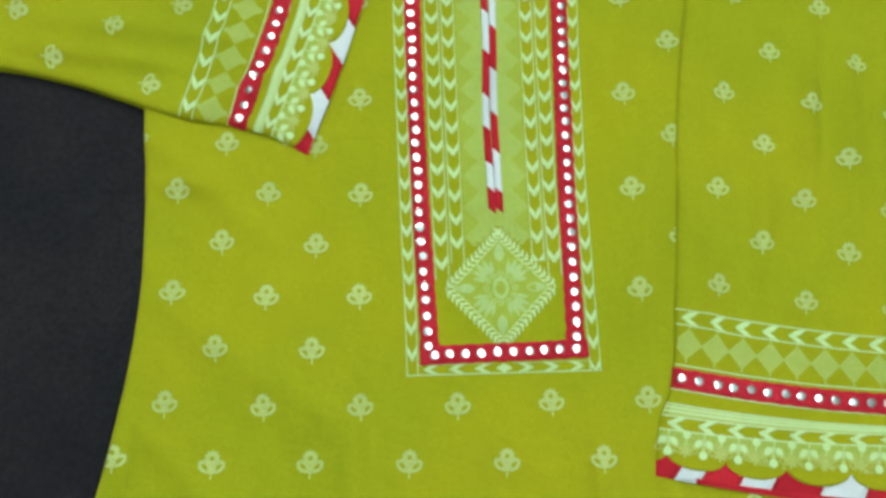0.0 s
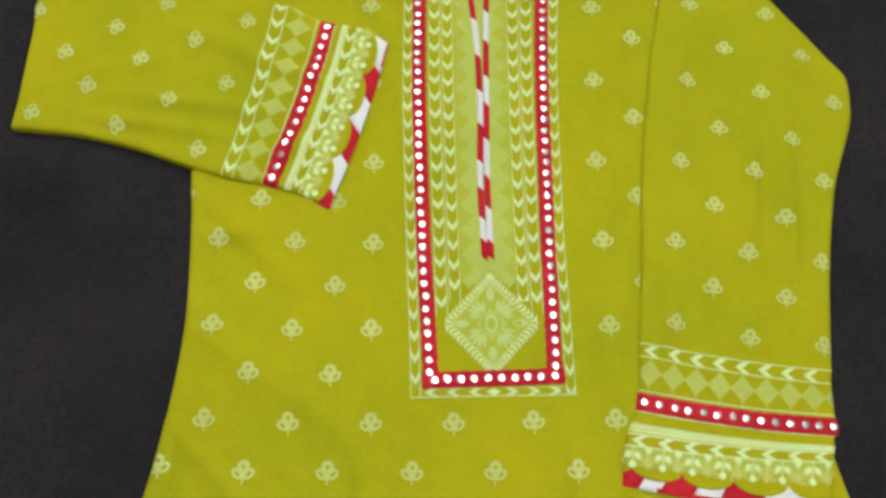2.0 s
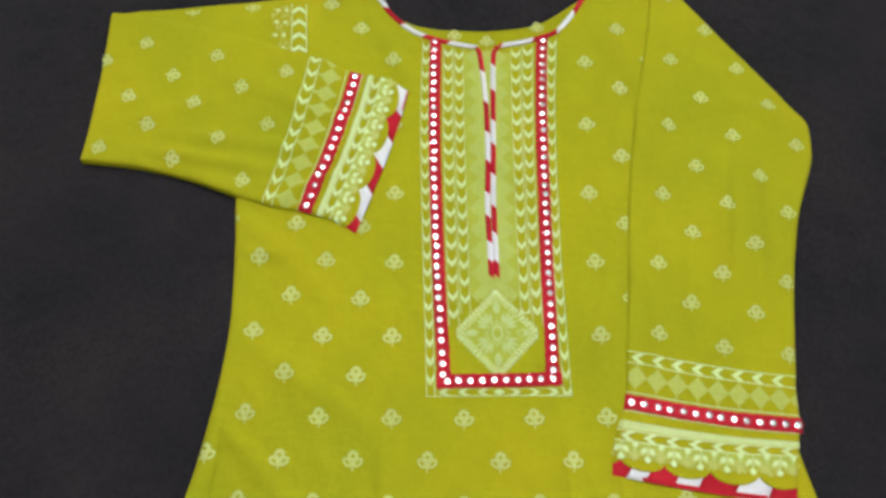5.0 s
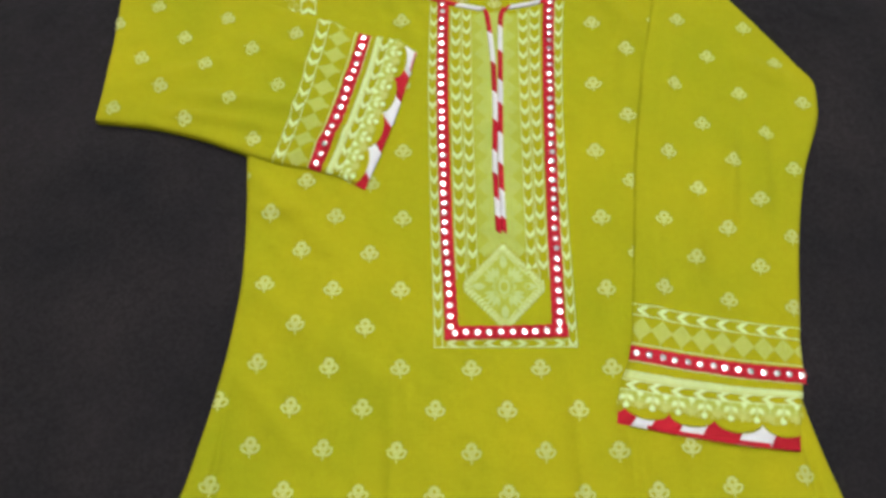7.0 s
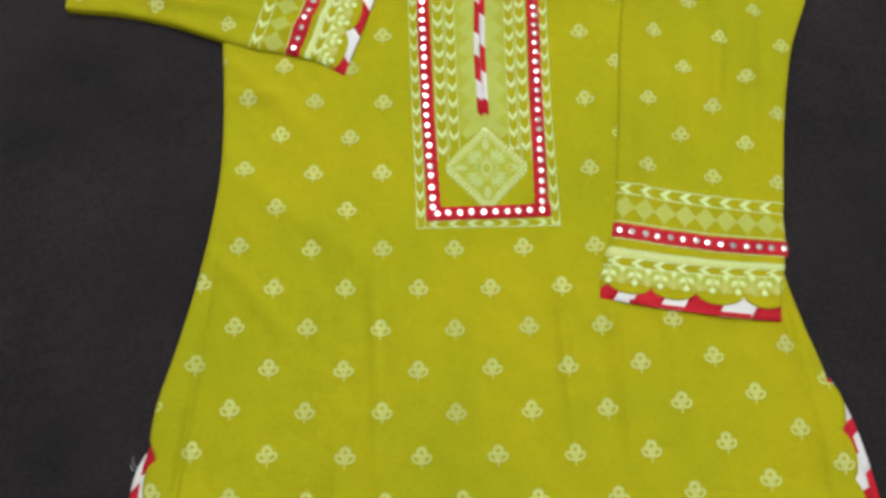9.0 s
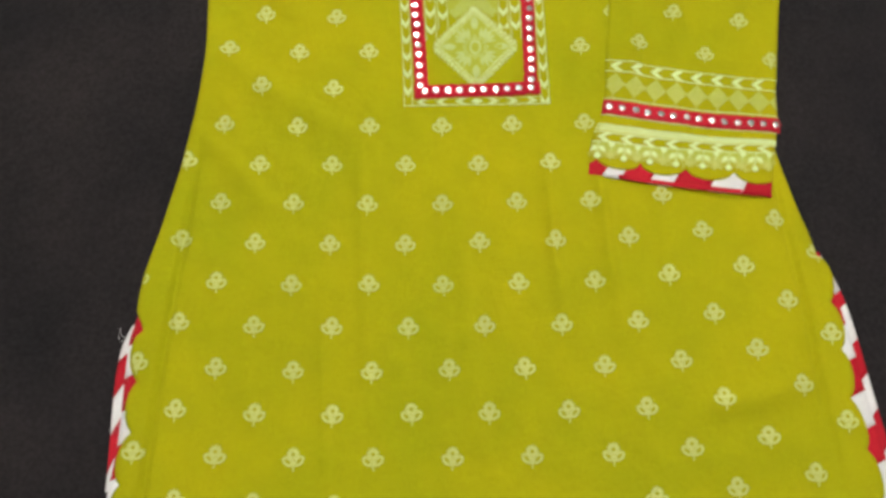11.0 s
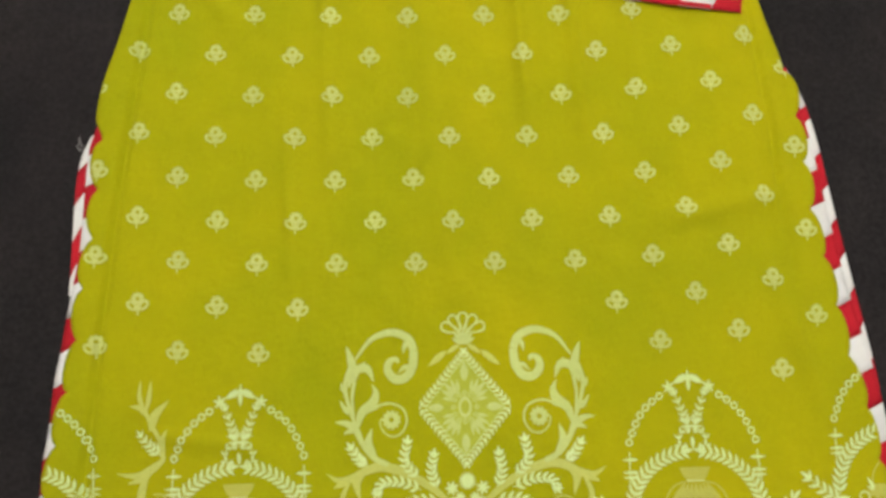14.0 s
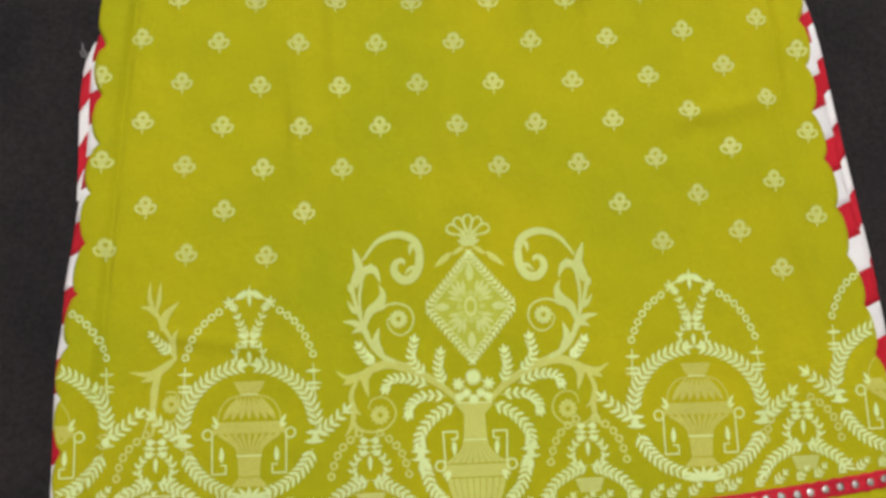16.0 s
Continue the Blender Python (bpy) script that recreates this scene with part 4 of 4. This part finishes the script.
# --- the border above the hem ---
def medallion(x, y, whole=1):
    """An urn in a leafy wreath, hung from chains. (x, y): the wreath's middle. Returns pale and muted ink."""
    pale, dull = [], []
    rx, ry = 0.0545, 0.052
    arc = lambda a0, a1, n, k=1.0: [Vector((x + k * rx * math.sin(a0 + (a1 - a0) * i / n), y + k * ry * math.cos(a0 + (a1 - a0) * i / n))) for i in range(n + 1)]
    for side in (1, -1):
        one = fern(arc(1.58, 0.14, 7), 14, 0.0088, 0.0042, lean=0.8, tip=0.9) + fern(arc(1.90, 2.85, 6), 10, 0.0086, 0.0040, lean=0.8, tip=0.8)
        for a in (1.66, 1.80):
            c = Vector((x + rx * math.sin(a), y + ry * math.cos(a)))
            one += lens(c + Vector((-0.0085, 0.001)), c + Vector((0.0085, 0.001)), 0.0040)
        one += disc((x + rx * math.sin(1.73), y + ry * math.cos(1.73)), 0.0034)
        # the small wreath, the two sprigs and the bow above the urn
        one += fern([(x + 0.001, y + 0.052), (x + 0.011, y + 0.057), (x + 0.010, y + 0.066), (x + 0.002, y + 0.071)], 5, 0.005, 0.0026, tip=0.8)
        one += fern([(x + 0.002, y + 0.072), (x + 0.006, y + 0.082), (x + 0.013, y + 0.100)], 6, 0.006, 0.0028, tip=0.8)
        for h, w in ((0.071, 0.009), (0.076, 0.0105), (0.067, 0.006)):
            one += lens((x + 0.001, y + h), (x + w, y + h + 0.0006), 0.0022)
        star = Vector((x + 0.0165, y + 0.1035))
        for k in range(6):
            one += lens(star, star + Vector((math.cos(k * math.tau / 6 + 0.3), math.sin(k * math.tau / 6 + 0.3))) * 0.0062, 0.0022, 3)
        one += lens((x, y + 0.1135), (x + 0.0125, y + 0.1065), 0.0058)
        # the chain and the crosses at its end
        links = spline([(x + 0.0250, y + 0.0966), (x + 0.037, y + 0.0875), (x + 0.046, y + 0.0745), (x + 0.0523, y + 0.0598)], 7)
        for q in links:
            one += ring(q, 0.0025, 0.0013, 10)
        for a, b in zip(links, links[1:]):
            one += line(a.lerp(b, 0.42), a.lerp(b, 0.58), 0.0011)
        for h, w in ((0.046, 0.0068), (0.036, 0.0072), (0.032, 0.0068)):
            one += lens((x + 0.0525 - w, y + h), (x + 0.0525 + w, y + h), 0.0028)
        one += line((x + 0.0525, y + 0.052), (x + 0.0540, y + 0.022), 0.001)
        # the candle in its square
        sq = [(x + 0.0300, y - 0.003), (x + 0.0300, y - 0.0345), (x + 0.0188, y - 0.0345), (x + 0.0188, y - 0.0275), (x + 0.0235, y - 0.0275)]
        for a, b in zip(sq, sq[1:]):
            one += line(a, b, 0.0011)
        one += lens((x + 0.0225, y - 0.026), (x + 0.0222, y - 0.013), 0.0042) + ring((x + 0.0335, y - 0.003), 0.0040, 0.0013, 12)
        one += lens((x + 0.0245, y + 0.003), (x + 0.030, y + 0.012), 0.0032) + lens((x + 0.0250, y + 0.002), (x + 0.031, y + 0.005), 0.0026)
        pale += one if side == 1 else flip(one, x)
    pale += lens((x, y + 0.100), (x, y + 0.1185), 0.0036) + lens((x, y + 0.064), (x, y + 0.053), 0.0034)
    # the urn: cup, ribbed dome, band, fluted bowl, stem and foot
    quad = lambda w0, h0, w1, h1: [Vector((x - w0, y + h0)), Vector((x + w0, y + h0)), Vector((x + w1, y + h1)), Vector((x - w1, y + h1))]
    cup = lambda h: 0.0066 + 0.0060 * h ** 0.6
    dull += [quad(cup(h / 5), 0.0290 + 0.0020 * h, cup((h + 0.9) / 5), 0.0290 + 0.0020 * (h + 0.9)) for h in range(5)]
    dome = lambda u, h: Vector((x + u * (0.0066 + 0.0190 * math.sqrt(max(0.0, 1 - h * h))), y + 0.0075 + 0.0205 * h))
    for f in (-1, 1):
        dull += stroke([dome(f, h / 10) for h in range(11)], 0.0012)
    for k in range(7):
        u = -0.84 + 1.68 * k / 6
        dull += lens(dome(u, 0.02), dome(u * 0.85, 0.97), 0.0050, 6)
    for k in range(9):
        u = -0.94 + 1.88 * k / 8
        bowl = lambda v, h: Vector((x + v * (0.0095 + 0.0165 * (1 - h) ** 2.0), y - 0.0035 - 0.0165 * h))
        dull += stroke([bowl(u, h / 8) for h in range(9)], 0.0030, 0.0016)
    dull += [quad(0.0285, -0.0030, 0.0292, 0.0000), quad(0.0292, 0.0000, 0.0275, 0.0065)]
    dull += [quad(0.0085, -0.0370, 0.0095, -0.0212), quad(0.0150, -0.0450, 0.0085, -0.0378)]
    pale += line((x - 0.0102, y - 0.0205), (x + 0.0102, y - 0.0205), 0.0013) + line((x - 0.0070, y + 0.0283), (x + 0.0070, y + 0.0283), 0.001)
    # the foot among leaves
    for k in range(7):
        a = math.pi * (k + 0.5) / 7
        pale += lens((x, y - 0.056), (x + 0.020 * math.cos(a), y - 0.056 + 0.012 * math.sin(a)), 0.0042)
    return pale, dull


def little_wreath(x, y):
    """The crown and the small wreath under a chain, between two urns, on a leafy arch."""
    pale, dull = [], []
    for side in (1, -1):
        one = fern([(x + 0.003, y - 0.012), (x + 0.0125, y - 0.006), (x + 0.0130, y + 0.004), (x + 0.006, y + 0.012)], 6, 0.0056, 0.0030, tip=0.9)
        for h, w in ((0.0120, 0.0100), (0.0165, 0.0110), (0.0215, 0.0075)):
            one += lens((x, y + h), (x + w, y + h + 0.0008), 0.0028)
        one += disc((x + 0.0050, y + 0.0215), 0.0030)
        one += fern([(x + 0.001, y - 0.010), (x + 0.014, y - 0.0145), (x + 0.027, y - 0.022), (x + 0.036, y - 0.033)], 9, 0.0074, 0.0038, tip=0.9)
        pale += one if side == 1 else flip(one, x)
        links = spline([(x + side * 0.0085, y + 0.0275), (x + side * 0.0200, y + 0.0190), (x + side * 0.0275, y + 0.0080), (x + side * 0.0315, y - 0.0060)], 6)
        for q in links:
            dull += ring(q, 0.0026, 0.0014, 10)
        for a, b in zip(links, links[1:]):
            dull += line(a.lerp(b, 0.42), a.lerp(b, 0.58), 0.0011)
    pale += lens((x, y + 0.010), (x, y - 0.003), 0.0036)
    # the cup under the arch
    for k in range(5):
        dull += [[Vector((x + a, y + b)) for a, b in ((-0.012 + 0.0008 * k, -0.020 - 0.0022 * k), (0.012 - 0.0008 * k, -0.020 - 0.0022 * k), (0.0114 - 0.0008 * k, -0.0218 - 0.0022 * k), (-0.0114 + 0.0008 * k, -0.0218 - 0.0022 * k))]]
    return pale, dull


def blade(points, w, foot=0.25, n=14):
    """A leaf along a curve, broad at the fraction foot of its length and pointed at its end."""
    p = spline(points, n + 1)
    wide = lambda t: w * (0.35 + 0.65 * math.sin(0.5 * math.pi * t / foot)) if t < foot else w * math.cos(0.5 * math.pi * (t - foot) / (1 - foot)) + 0.0002
    sides = []
    for k in range(n + 1):
        d = (p[min(k + 1, n)] - p[max(k - 1, 0)]).normalized()
        o = Vector((-d.y, d.x)) * wide(k / n) / 2
        sides.append((p[k] + o, p[k] - o))
    return [[a[0], b[0], b[1], a[1]] for a, b in zip(sides, sides[1:])]


def rosette(c, r, q):
    """A round flower of nine petals with an open eye."""
    out = []
    for k in range(11):
        t = math.tau * k / 11
        out += lens(q(c[0] + 0.22 * r * math.cos(t), c[1] + 0.22 * r * math.sin(t)), q(c[0] + r * math.cos(t), c[1] + r * math.sin(t)), r * 0.52, 4)
    return out


def acanthus(c, y0, side):
    """The scrolling branch on one side of the vase; side 1 is right. Returns its upper and its lower half."""
    q = lambda a, b: Vector((c + side * a, y0 + b))
    way = lambda *points: [q(*p) for p in points]
    # the great volute, swelling towards its end
    up = stroke(spline(way((0.0900, -0.0186), (0.0791, -0.0043), (0.0679, 0.0018), (0.0567, 0.0027), (0.0457, -0.0028), (0.0415, -0.0126)), 24), 0.0016, 0.0066, 0.0056)
    up += stroke(spline(way((0.0415, -0.0126), (0.0428, -0.0254), (0.0489, -0.0344), (0.0576, -0.0353), (0.0634, -0.0279), (0.0616, -0.0208), (0.0560, -0.0192), (0.0549, -0.0226)), 26), 0.0066, 0.0016, 0.0068)
    up += blade(way((0.0465, -0.0050), (0.0492, -0.0090), (0.0502, -0.0150)), 0.0040) + blade(way((0.0450, -0.0260), (0.0500, -0.0262), (0.0550, -0.0315)), 0.0036)
    # the stem with its leaves
    up += stroke(spline(way((0.0925, -0.0195), (0.0979, -0.0348), (0.0985, -0.0443), (0.0951, -0.0586), (0.0914, -0.0697)), 18), 0.0030, 0.0022, 0.0034)
    up += stroke(spline(way((0.0911, -0.0366), (0.0930, -0.0508), (0.0911, -0.0697)), 10), 0.0030, 0.0018)
    up += blade(way((0.0958, -0.0410), (0.0925, -0.0270), (0.0945, -0.0170), (0.0978, -0.0075)), 0.0064, 0.45)
    up += blade(way((0.0916, -0.0368), (0.0885, -0.0272), (0.0800, -0.0268), (0.0752, -0.0375)), 0.0068, 0.5) + blade(way((0.0860, -0.0275), (0.0835, -0.0240), (0.0825, -0.0205)), 0.0036)
    up += blade(way((0.0891, -0.0744), (0.0850, -0.0621), (0.0765, -0.0550), (0.0734, -0.0467), (0.0768, -0.0390)), 0.0078, 0.4)
    up += blade(way((0.0818, -0.0590), (0.0755, -0.0585), (0.0690, -0.0563)), 0.0046) + blade(way((0.0790, -0.0565), (0.0735, -0.0540), (0.0705, -0.0530)), 0.0030)
    up += blade(way((0.0940, -0.0620), (0.0985, -0.0590), (0.1032, -0.0518)), 0.0046) + blade(way((0.0985, -0.0450), (0.1010, -0.0420), (0.1020, -0.0370)), 0.0034)
    up += stroke(spline(way((0.0731, -0.0569), (0.0613, -0.0552), (0.0511, -0.0600), (0.0482, -0.0695), (0.0524, -0.0787), (0.0603, -0.0816), (0.0673, -0.0775), (0.0702, -0.0703), (0.0678, -0.0665)), 32), 0.0018, 0.0009)
    up += rosette((0.0608, -0.0683), 0.0082, q)
    up += blade(way((0.0846, -0.0870), (0.0899, -0.0760), (0.0977, -0.0705), (0.1075, -0.0692)), 0.0060, 0.4) + blade(way((0.0905, -0.0765), (0.0960, -0.0768), (0.1000, -0.0790)), 0.0034)
    up += stroke(spline(way((0.0914, -0.0697), (0.0885, -0.0790), (0.0820, -0.0905), (0.0740, -0.0990), (0.0640, -0.1039)), 18), 0.0028, 0.0040, 0.0046)
    up += blade(way((0.0740, -0.0975), (0.0798, -0.0870), (0.0768, -0.0745)), 0.0062, 0.4)
    # the arm that bends outwards and down
    low = stroke(spline(way((0.0090, -0.1418), (0.0226, -0.1276), (0.0378, -0.1171), (0.0547, -0.1089), (0.0687, -0.1053), (0.0796, -0.1073), (0.0900, -0.1122)), 28), 0.0034, 0.0058, 0.0072)
    low += blade(way((0.0860, -0.1100), (0.0950, -0.1145), (0.1045, -0.1152), (0.1142, -0.1095)), 0.0060, 0.25) + blade(way((0.0906, -0.1130), (0.0990, -0.1165), (0.1082, -0.1212)), 0.0058, 0.5)
    low += blade(way((0.0825, -0.1079), (0.0895, -0.1160), (0.0868, -0.1318)), 0.0072, 0.35)
    low += stroke(spline(way((0.0945, -0.1150), (0.1010, -0.1290), (0.0992, -0.1440), (0.1013, -0.1550), (0.1064, -0.1625)), 20), 0.0020, 0.0008, 0.0046)
    low += blade(way((0.1004, -0.1330), (0.0985, -0.1405), (0.0925, -0.1462)), 0.0040) + blade(way((0.1000, -0.1500), (0.0975, -0.1560), (0.0985, -0.1640)), 0.0034)
    low += stroke(spline(way((0.1006, -0.1500), (0.0929, -0.1578), (0.0822, -0.1597), (0.0714, -0.1563), (0.0647, -0.1467), (0.0675, -0.1368), (0.0755, -0.1319), (0.0840, -0.1339), (0.0873, -0.1414)), 32), 0.0020, 0.0010)
    low += rosette((0.0776, -0.1463), 0.0084, q)
    return up, low


def vase(c, y0):
    """The crest, the diamond, the scrolls and the vase in the middle of the hem; y0 is the top of the scrolls."""
    pale, dull = [], []
    q = lambda a, b: Vector((c + a, y0 + b))
    scrolls = []
    for side in (-1, 1):
        up, low = acanthus(c, y0, side)
        scrolls += up
        dull += low
        one = []
        for p, n in (([(0.0803, -0.1042), (0.0872, -0.0993), (0.0941, -0.0898)], 5), ([(0.0393, -0.1148), (0.0500, -0.1020), (0.0482, -0.0861)], 7),
                     ([(0.0240, -0.1237), (0.0285, -0.1105), (0.0267, -0.0969)], 6), ([(0.0372, -0.1240), (0.0534, -0.1177), (0.0674, -0.1181), (0.0730, -0.1255)], 9),
                     ([(0.0227, -0.1329), (0.0414, -0.1323), (0.0516, -0.1388), (0.0542, -0.1468)], 9)):
            one += fern([q(*a) for a in p], n, 0.0070, 0.0037, lean=0.72, tip=0.85)
        one += fern([q(0.0160, -0.1400), q(0.0325, -0.1486), q(0.0438, -0.1618), q(0.0456, -0.1738)], 10, 0.0076, 0.0038, lean=0.75, tip=1.0)
        one += fern([q(0.0450, -0.1830), q(0.0418, -0.1900), q(0.0373, -0.2039), q(0.0292, -0.2145)], 9, 0.0076, 0.0038, lean=0.75, tip=1.0)
        for h in (-0.1770, -0.1835):
            one += lens(q(0.0370, h), q(0.0535, h + 0.001), 0.0036)
        one += disc(q(0.0450, -0.1802), 0.0034)
        # flowers at the mouth of the vase
        for a, b, r in ((0.0, -0.118, 0.0075), (0.0125, -0.1235, 0.0062), (0.006, -0.131, 0.0050), (0.0, -0.136, 0.0045), (0.012, -0.134, 0.0045)):
            for k in range(7):
                t = math.tau * k / 7
                one += lens(q(a, b), q(a + r * math.cos(t), b + r * math.sin(t)), 0.0024, 3)
        sq = [(0.0252, -0.1865), (0.0263, -0.1617), (0.0147, -0.1617), (0.0149, -0.1673), (0.0200, -0.1679)]
        for a, b in zip(sq, sq[1:]):
            one += line(q(*a), q(*b), 0.0013)
        one += lens(q(0.0177, -0.1687), q(0.0174, -0.1815), 0.0042) + ring(q(0.0292, -0.1886), 0.0040, 0.0014, 14)
        one += lens(q(0.0210, -0.1930), q(0.0252, -0.2014), 0.0034) + lens(q(0.0210, -0.1930), q(0.0280, -0.1965), 0.0028)
        pale += [[Vector((c + side * (v.x - c), v.y)) for v in poly] for poly in one]
        # ribbon of the crest
        one = lens(q(0.003, -0.008), q(0.015, -0.016), 0.0042) + lens(q(0.014, -0.013), q(0.030, -0.026), 0.0055)
        dull += [[Vector((c + side * (v.x - c), v.y)) for v in poly] for poly in one]
    # crest: a fluted shell on a bud
    for k in range(5):
        t = math.pi * (0.06 + 0.88 * (k + 0.5) / 5)
        e = Vector((math.cos(t) * 1.08, math.sin(t)))
        tip, foot = 0.0185, 0.0035
        n = Vector((-e.y, e.x))
        for f in (-1, 1):
            scrolls += stroke(spline([q(*(e * foot)), q(*(e * 0.0120 + n * 0.0034 * f)), q(*(e * 0.0170 + n * 0.0030 * f)), q(*(e * tip))], 9), 0.0012, 0.0014, 0.0018)
    for k in range(7):
        t = math.pi * (k + 0.5) / 7
        scrolls += lens(q(0, -0.008), q(0.0100 * math.cos(t), -0.005 + 0.0105 * math.sin(t)), 0.0042, 4)
    rim, inner = diamond((c, y0 - 0.0595), 0.0405, 0.0485)
    pale += rim
    scrolls += inner
    # the vase
    for k in range(9):
        u0, u1 = -1 + 2 * (k + 0.07) / 9, -1 + 2 * (k + 0.93) / 9
        flare = lambda u, h: q(u * (0.0100 + 0.0165 * h ** 2.0), -0.169 - 0.018 * h)
        dull += [[flare(u0, h / 4), flare(u1, h / 4), flare(u1, (h + 1) / 4), flare(u0, (h + 1) / 4)] for h in range(4)]
        bowl = lambda u, h: q(u * (0.0245 - 0.011 * h ** 1.4), -0.199 - 0.030 * h)
        dull += [[bowl(u0, h / 4), bowl(u1, h / 4), bowl(u1, (h + 1) / 4), bowl(u0, (h + 1) / 4)] for h in range(4)]
    dull += [[q(-0.0095, -0.168), q(0.0095, -0.168), q(0.0085, -0.148), q(-0.0085, -0.148)]]
    dull += [[q(-0.0085, -0.148), q(0.0085, -0.148), q(0.0145, -0.141), q(-0.0145, -0.141)], [q(-0.0145, -0.141), q(0.0145, -0.141), q(0.015, -0.138), q(-0.015, -0.138)]]
    dull += [[q(-0.0275, -0.198), q(0.0275, -0.198), q(0.0275, -0.188), q(-0.0275, -0.188)]]
    pale += line(q(-0.0098, -0.1685), q(0.0098, -0.1685), 0.001) + line(q(-0.015, -0.1385), q(0.015, -0.1385), 0.001)
    return pale, dull, scrolls


def side_sprigs(x, y, side):
    return fern([(x, y), (x + side * 0.012, y + 0.008), (x + side * 0.026, y + 0.020)], 5, 0.0088, 0.0042, tip=0.8)


def hem_border():
    rules = lambda x, y: on_body(x, y) and y > hem(x) + 0.002
    for x, y in ((-0.1785, -0.540), (0.1925, -0.537), (-0.3480, -0.538), (0.3645, -0.522)):
        pale, dull = medallion(x, y)
        for side in (-1, 1):
            pale += side_sprigs(x + side * 0.054, y - 0.006, side)
        printed("urn_medallion", pale, body_z, PALE, body, "pale leafy wreath print with chains", inside=rules, lift=0.0005)
        printed("urn", dull, body_z, URN, body, "muted ribbed urn print", inside=rules, lift=0.0003)
    for x, y in ((-0.2535, -0.569), (-0.0805, -0.5735), (0.0985, -0.5680), (0.2785, -0.5565)):
        pale, dull = little_wreath(x, y)
        printed("small_wreath", pale, body_z, PALE, body, "small pale wreath print", inside=rules, lift=0.0005)
        printed("small_chain", dull, body_z, FLORAL, body, inside=rules, lift=0.0004)
    pale, dull, scrolls = vase(0.0060, -0.3855)
    printed("upper_scroll_print", scrolls, body_z, SCROLL, body, "pale scrolling acanthus with a shell crest", inside=rules, lift=0.0004)
    printed("vase_ornament", pale, body_z, PALE, body, "pale leaves and diamond round a vase", inside=rules, lift=0.0005)
    printed("scroll_print", dull, body_z, MUTED, body, "muted scrolling branches and vase print", inside=rules, lift=0.0003)
    printed("diamond_ground", diamond_ground((0.006, -0.445), 0.0405, 0.0485), body_z, FAINT, body, lift=0.0003)
    # a branch that the seam cuts off
    scrap = stroke(spline([(-0.2563, -0.4378), (-0.2516, -0.4500), (-0.2430, -0.4636), (-0.2392, -0.4801)], 14), 0.0018, 0.0030, 0.0034)
    for points, w in ((((-0.2562, -0.4423), (-0.2606, -0.4304), (-0.2603, -0.4165)), 0.0036), (((-0.2544, -0.4410), (-0.2529, -0.4298), (-0.2518, -0.4168)), 0.0036),
                      (((-0.2497, -0.4576), (-0.2477, -0.4456), (-0.2368, -0.4335)), 0.0070), (((-0.2530, -0.4468), (-0.2594, -0.4395), (-0.2688, -0.4374)), 0.0046),
                      (((-0.2401, -0.4800), (-0.2411, -0.4681), (-0.2366, -0.4565)), 0.0058), (((-0.2385, -0.4800), (-0.2501, -0.4889), (-0.2610, -0.4930), (-0.2772, -0.4908)), 0.0064),
                      (((-0.2470, -0.4877), (-0.2565, -0.4953), (-0.2678, -0.4988)), 0.0052), (((-0.2514, -0.4890), (-0.2560, -0.5049), (-0.2572, -0.5200), (-0.2648, -0.5420)), 0.0062),
                      (((-0.2570, -0.5157), (-0.2559, -0.5266), (-0.2502, -0.5335)), 0.0040), (((-0.2600, -0.5240), (-0.2560, -0.5340), (-0.2580, -0.5450)), 0.0034)):
        scrap += blade([Vector(p) for p in points], w, 0.35)
    scrap += stroke(spline([(-0.2600, -0.5290), (-0.2493, -0.5333), (-0.2385, -0.5293), (-0.2346, -0.5186), (-0.2385, -0.5085), (-0.2465, -0.5075)], 20), 0.0017, 0.0010)
    scrap += rosette((-0.2421, -0.5175), 0.0080, lambda a, b: Vector((a, b)))
    printed("cut_branch", scrap, body_z, MUTED, body, "muted cut-off branch print", inside=rules, lift=0.0003)
    printed("cut_branch_sprig", fern([(-0.242, -0.477), (-0.250, -0.470), (-0.259, -0.460)], 5, 0.0075, 0.0036), body_z, PALE, body, inside=rules, lift=0.0005)
    # dense small leaves just above the ribbon
    low = []
    rnd = random.Random(21)
    for k in range(38):
        x = -0.32 + 0.66 * k / 37 + rnd.uniform(-0.004, 0.004)
        y = hem(x) + 0.004
        low += fern([(x, y), (x + 0.004, y + 0.004), (x + 0.010, y + 0.008 + 0.003 * rnd.random())], 3, 0.006, 0.003)
    printed("hem_leaf_print", low, body_z, PALE, body, "low row of pale leaves", inside=on_body, lift=0.0006)


hem_border()
ribbon([(x, hem(x) - 0.0065) for x in np.linspace(-0.325, 0.362, 9)], 0.0140, body_z, 0.0125, "red ribbon with round mirrors along the hem", lift=0.0018)


def loose_thread(points):
    """A frayed end at the top of a side slit."""
    bm = bmesh.new()
    p = spline(points, 10)
    rings = []
    for k, q in enumerate(p):
        d = (p[min(k + 1, 9)] - p[max(k - 1, 0)]).normalized()
        loop = []
        for i in range(5):
            a = math.tau * i / 5
            o = 0.0002 * math.cos(a)
            loop.append(bm.verts.new((q.x - d.y * o, q.y + d.x * o, 0.0028 + 0.0002 * math.sin(a))))
        rings.append(loop)
    for a, b in zip(rings, rings[1:]):
        for i in range(5):
            bm.faces.new((a[i], a[(i + 1) % 5], b[(i + 1) % 5], b[i]))
    return part("loose_thread", bm, WHITE, kurta, "frayed white thread end")


loose_thread([(-0.3195, -0.216), (-0.3225, -0.213), (-0.3242, -0.209), (-0.3240, -0.206)])
loose_thread([(-0.3200, -0.218), (-0.3235, -0.217), (-0.3258, -0.213)])
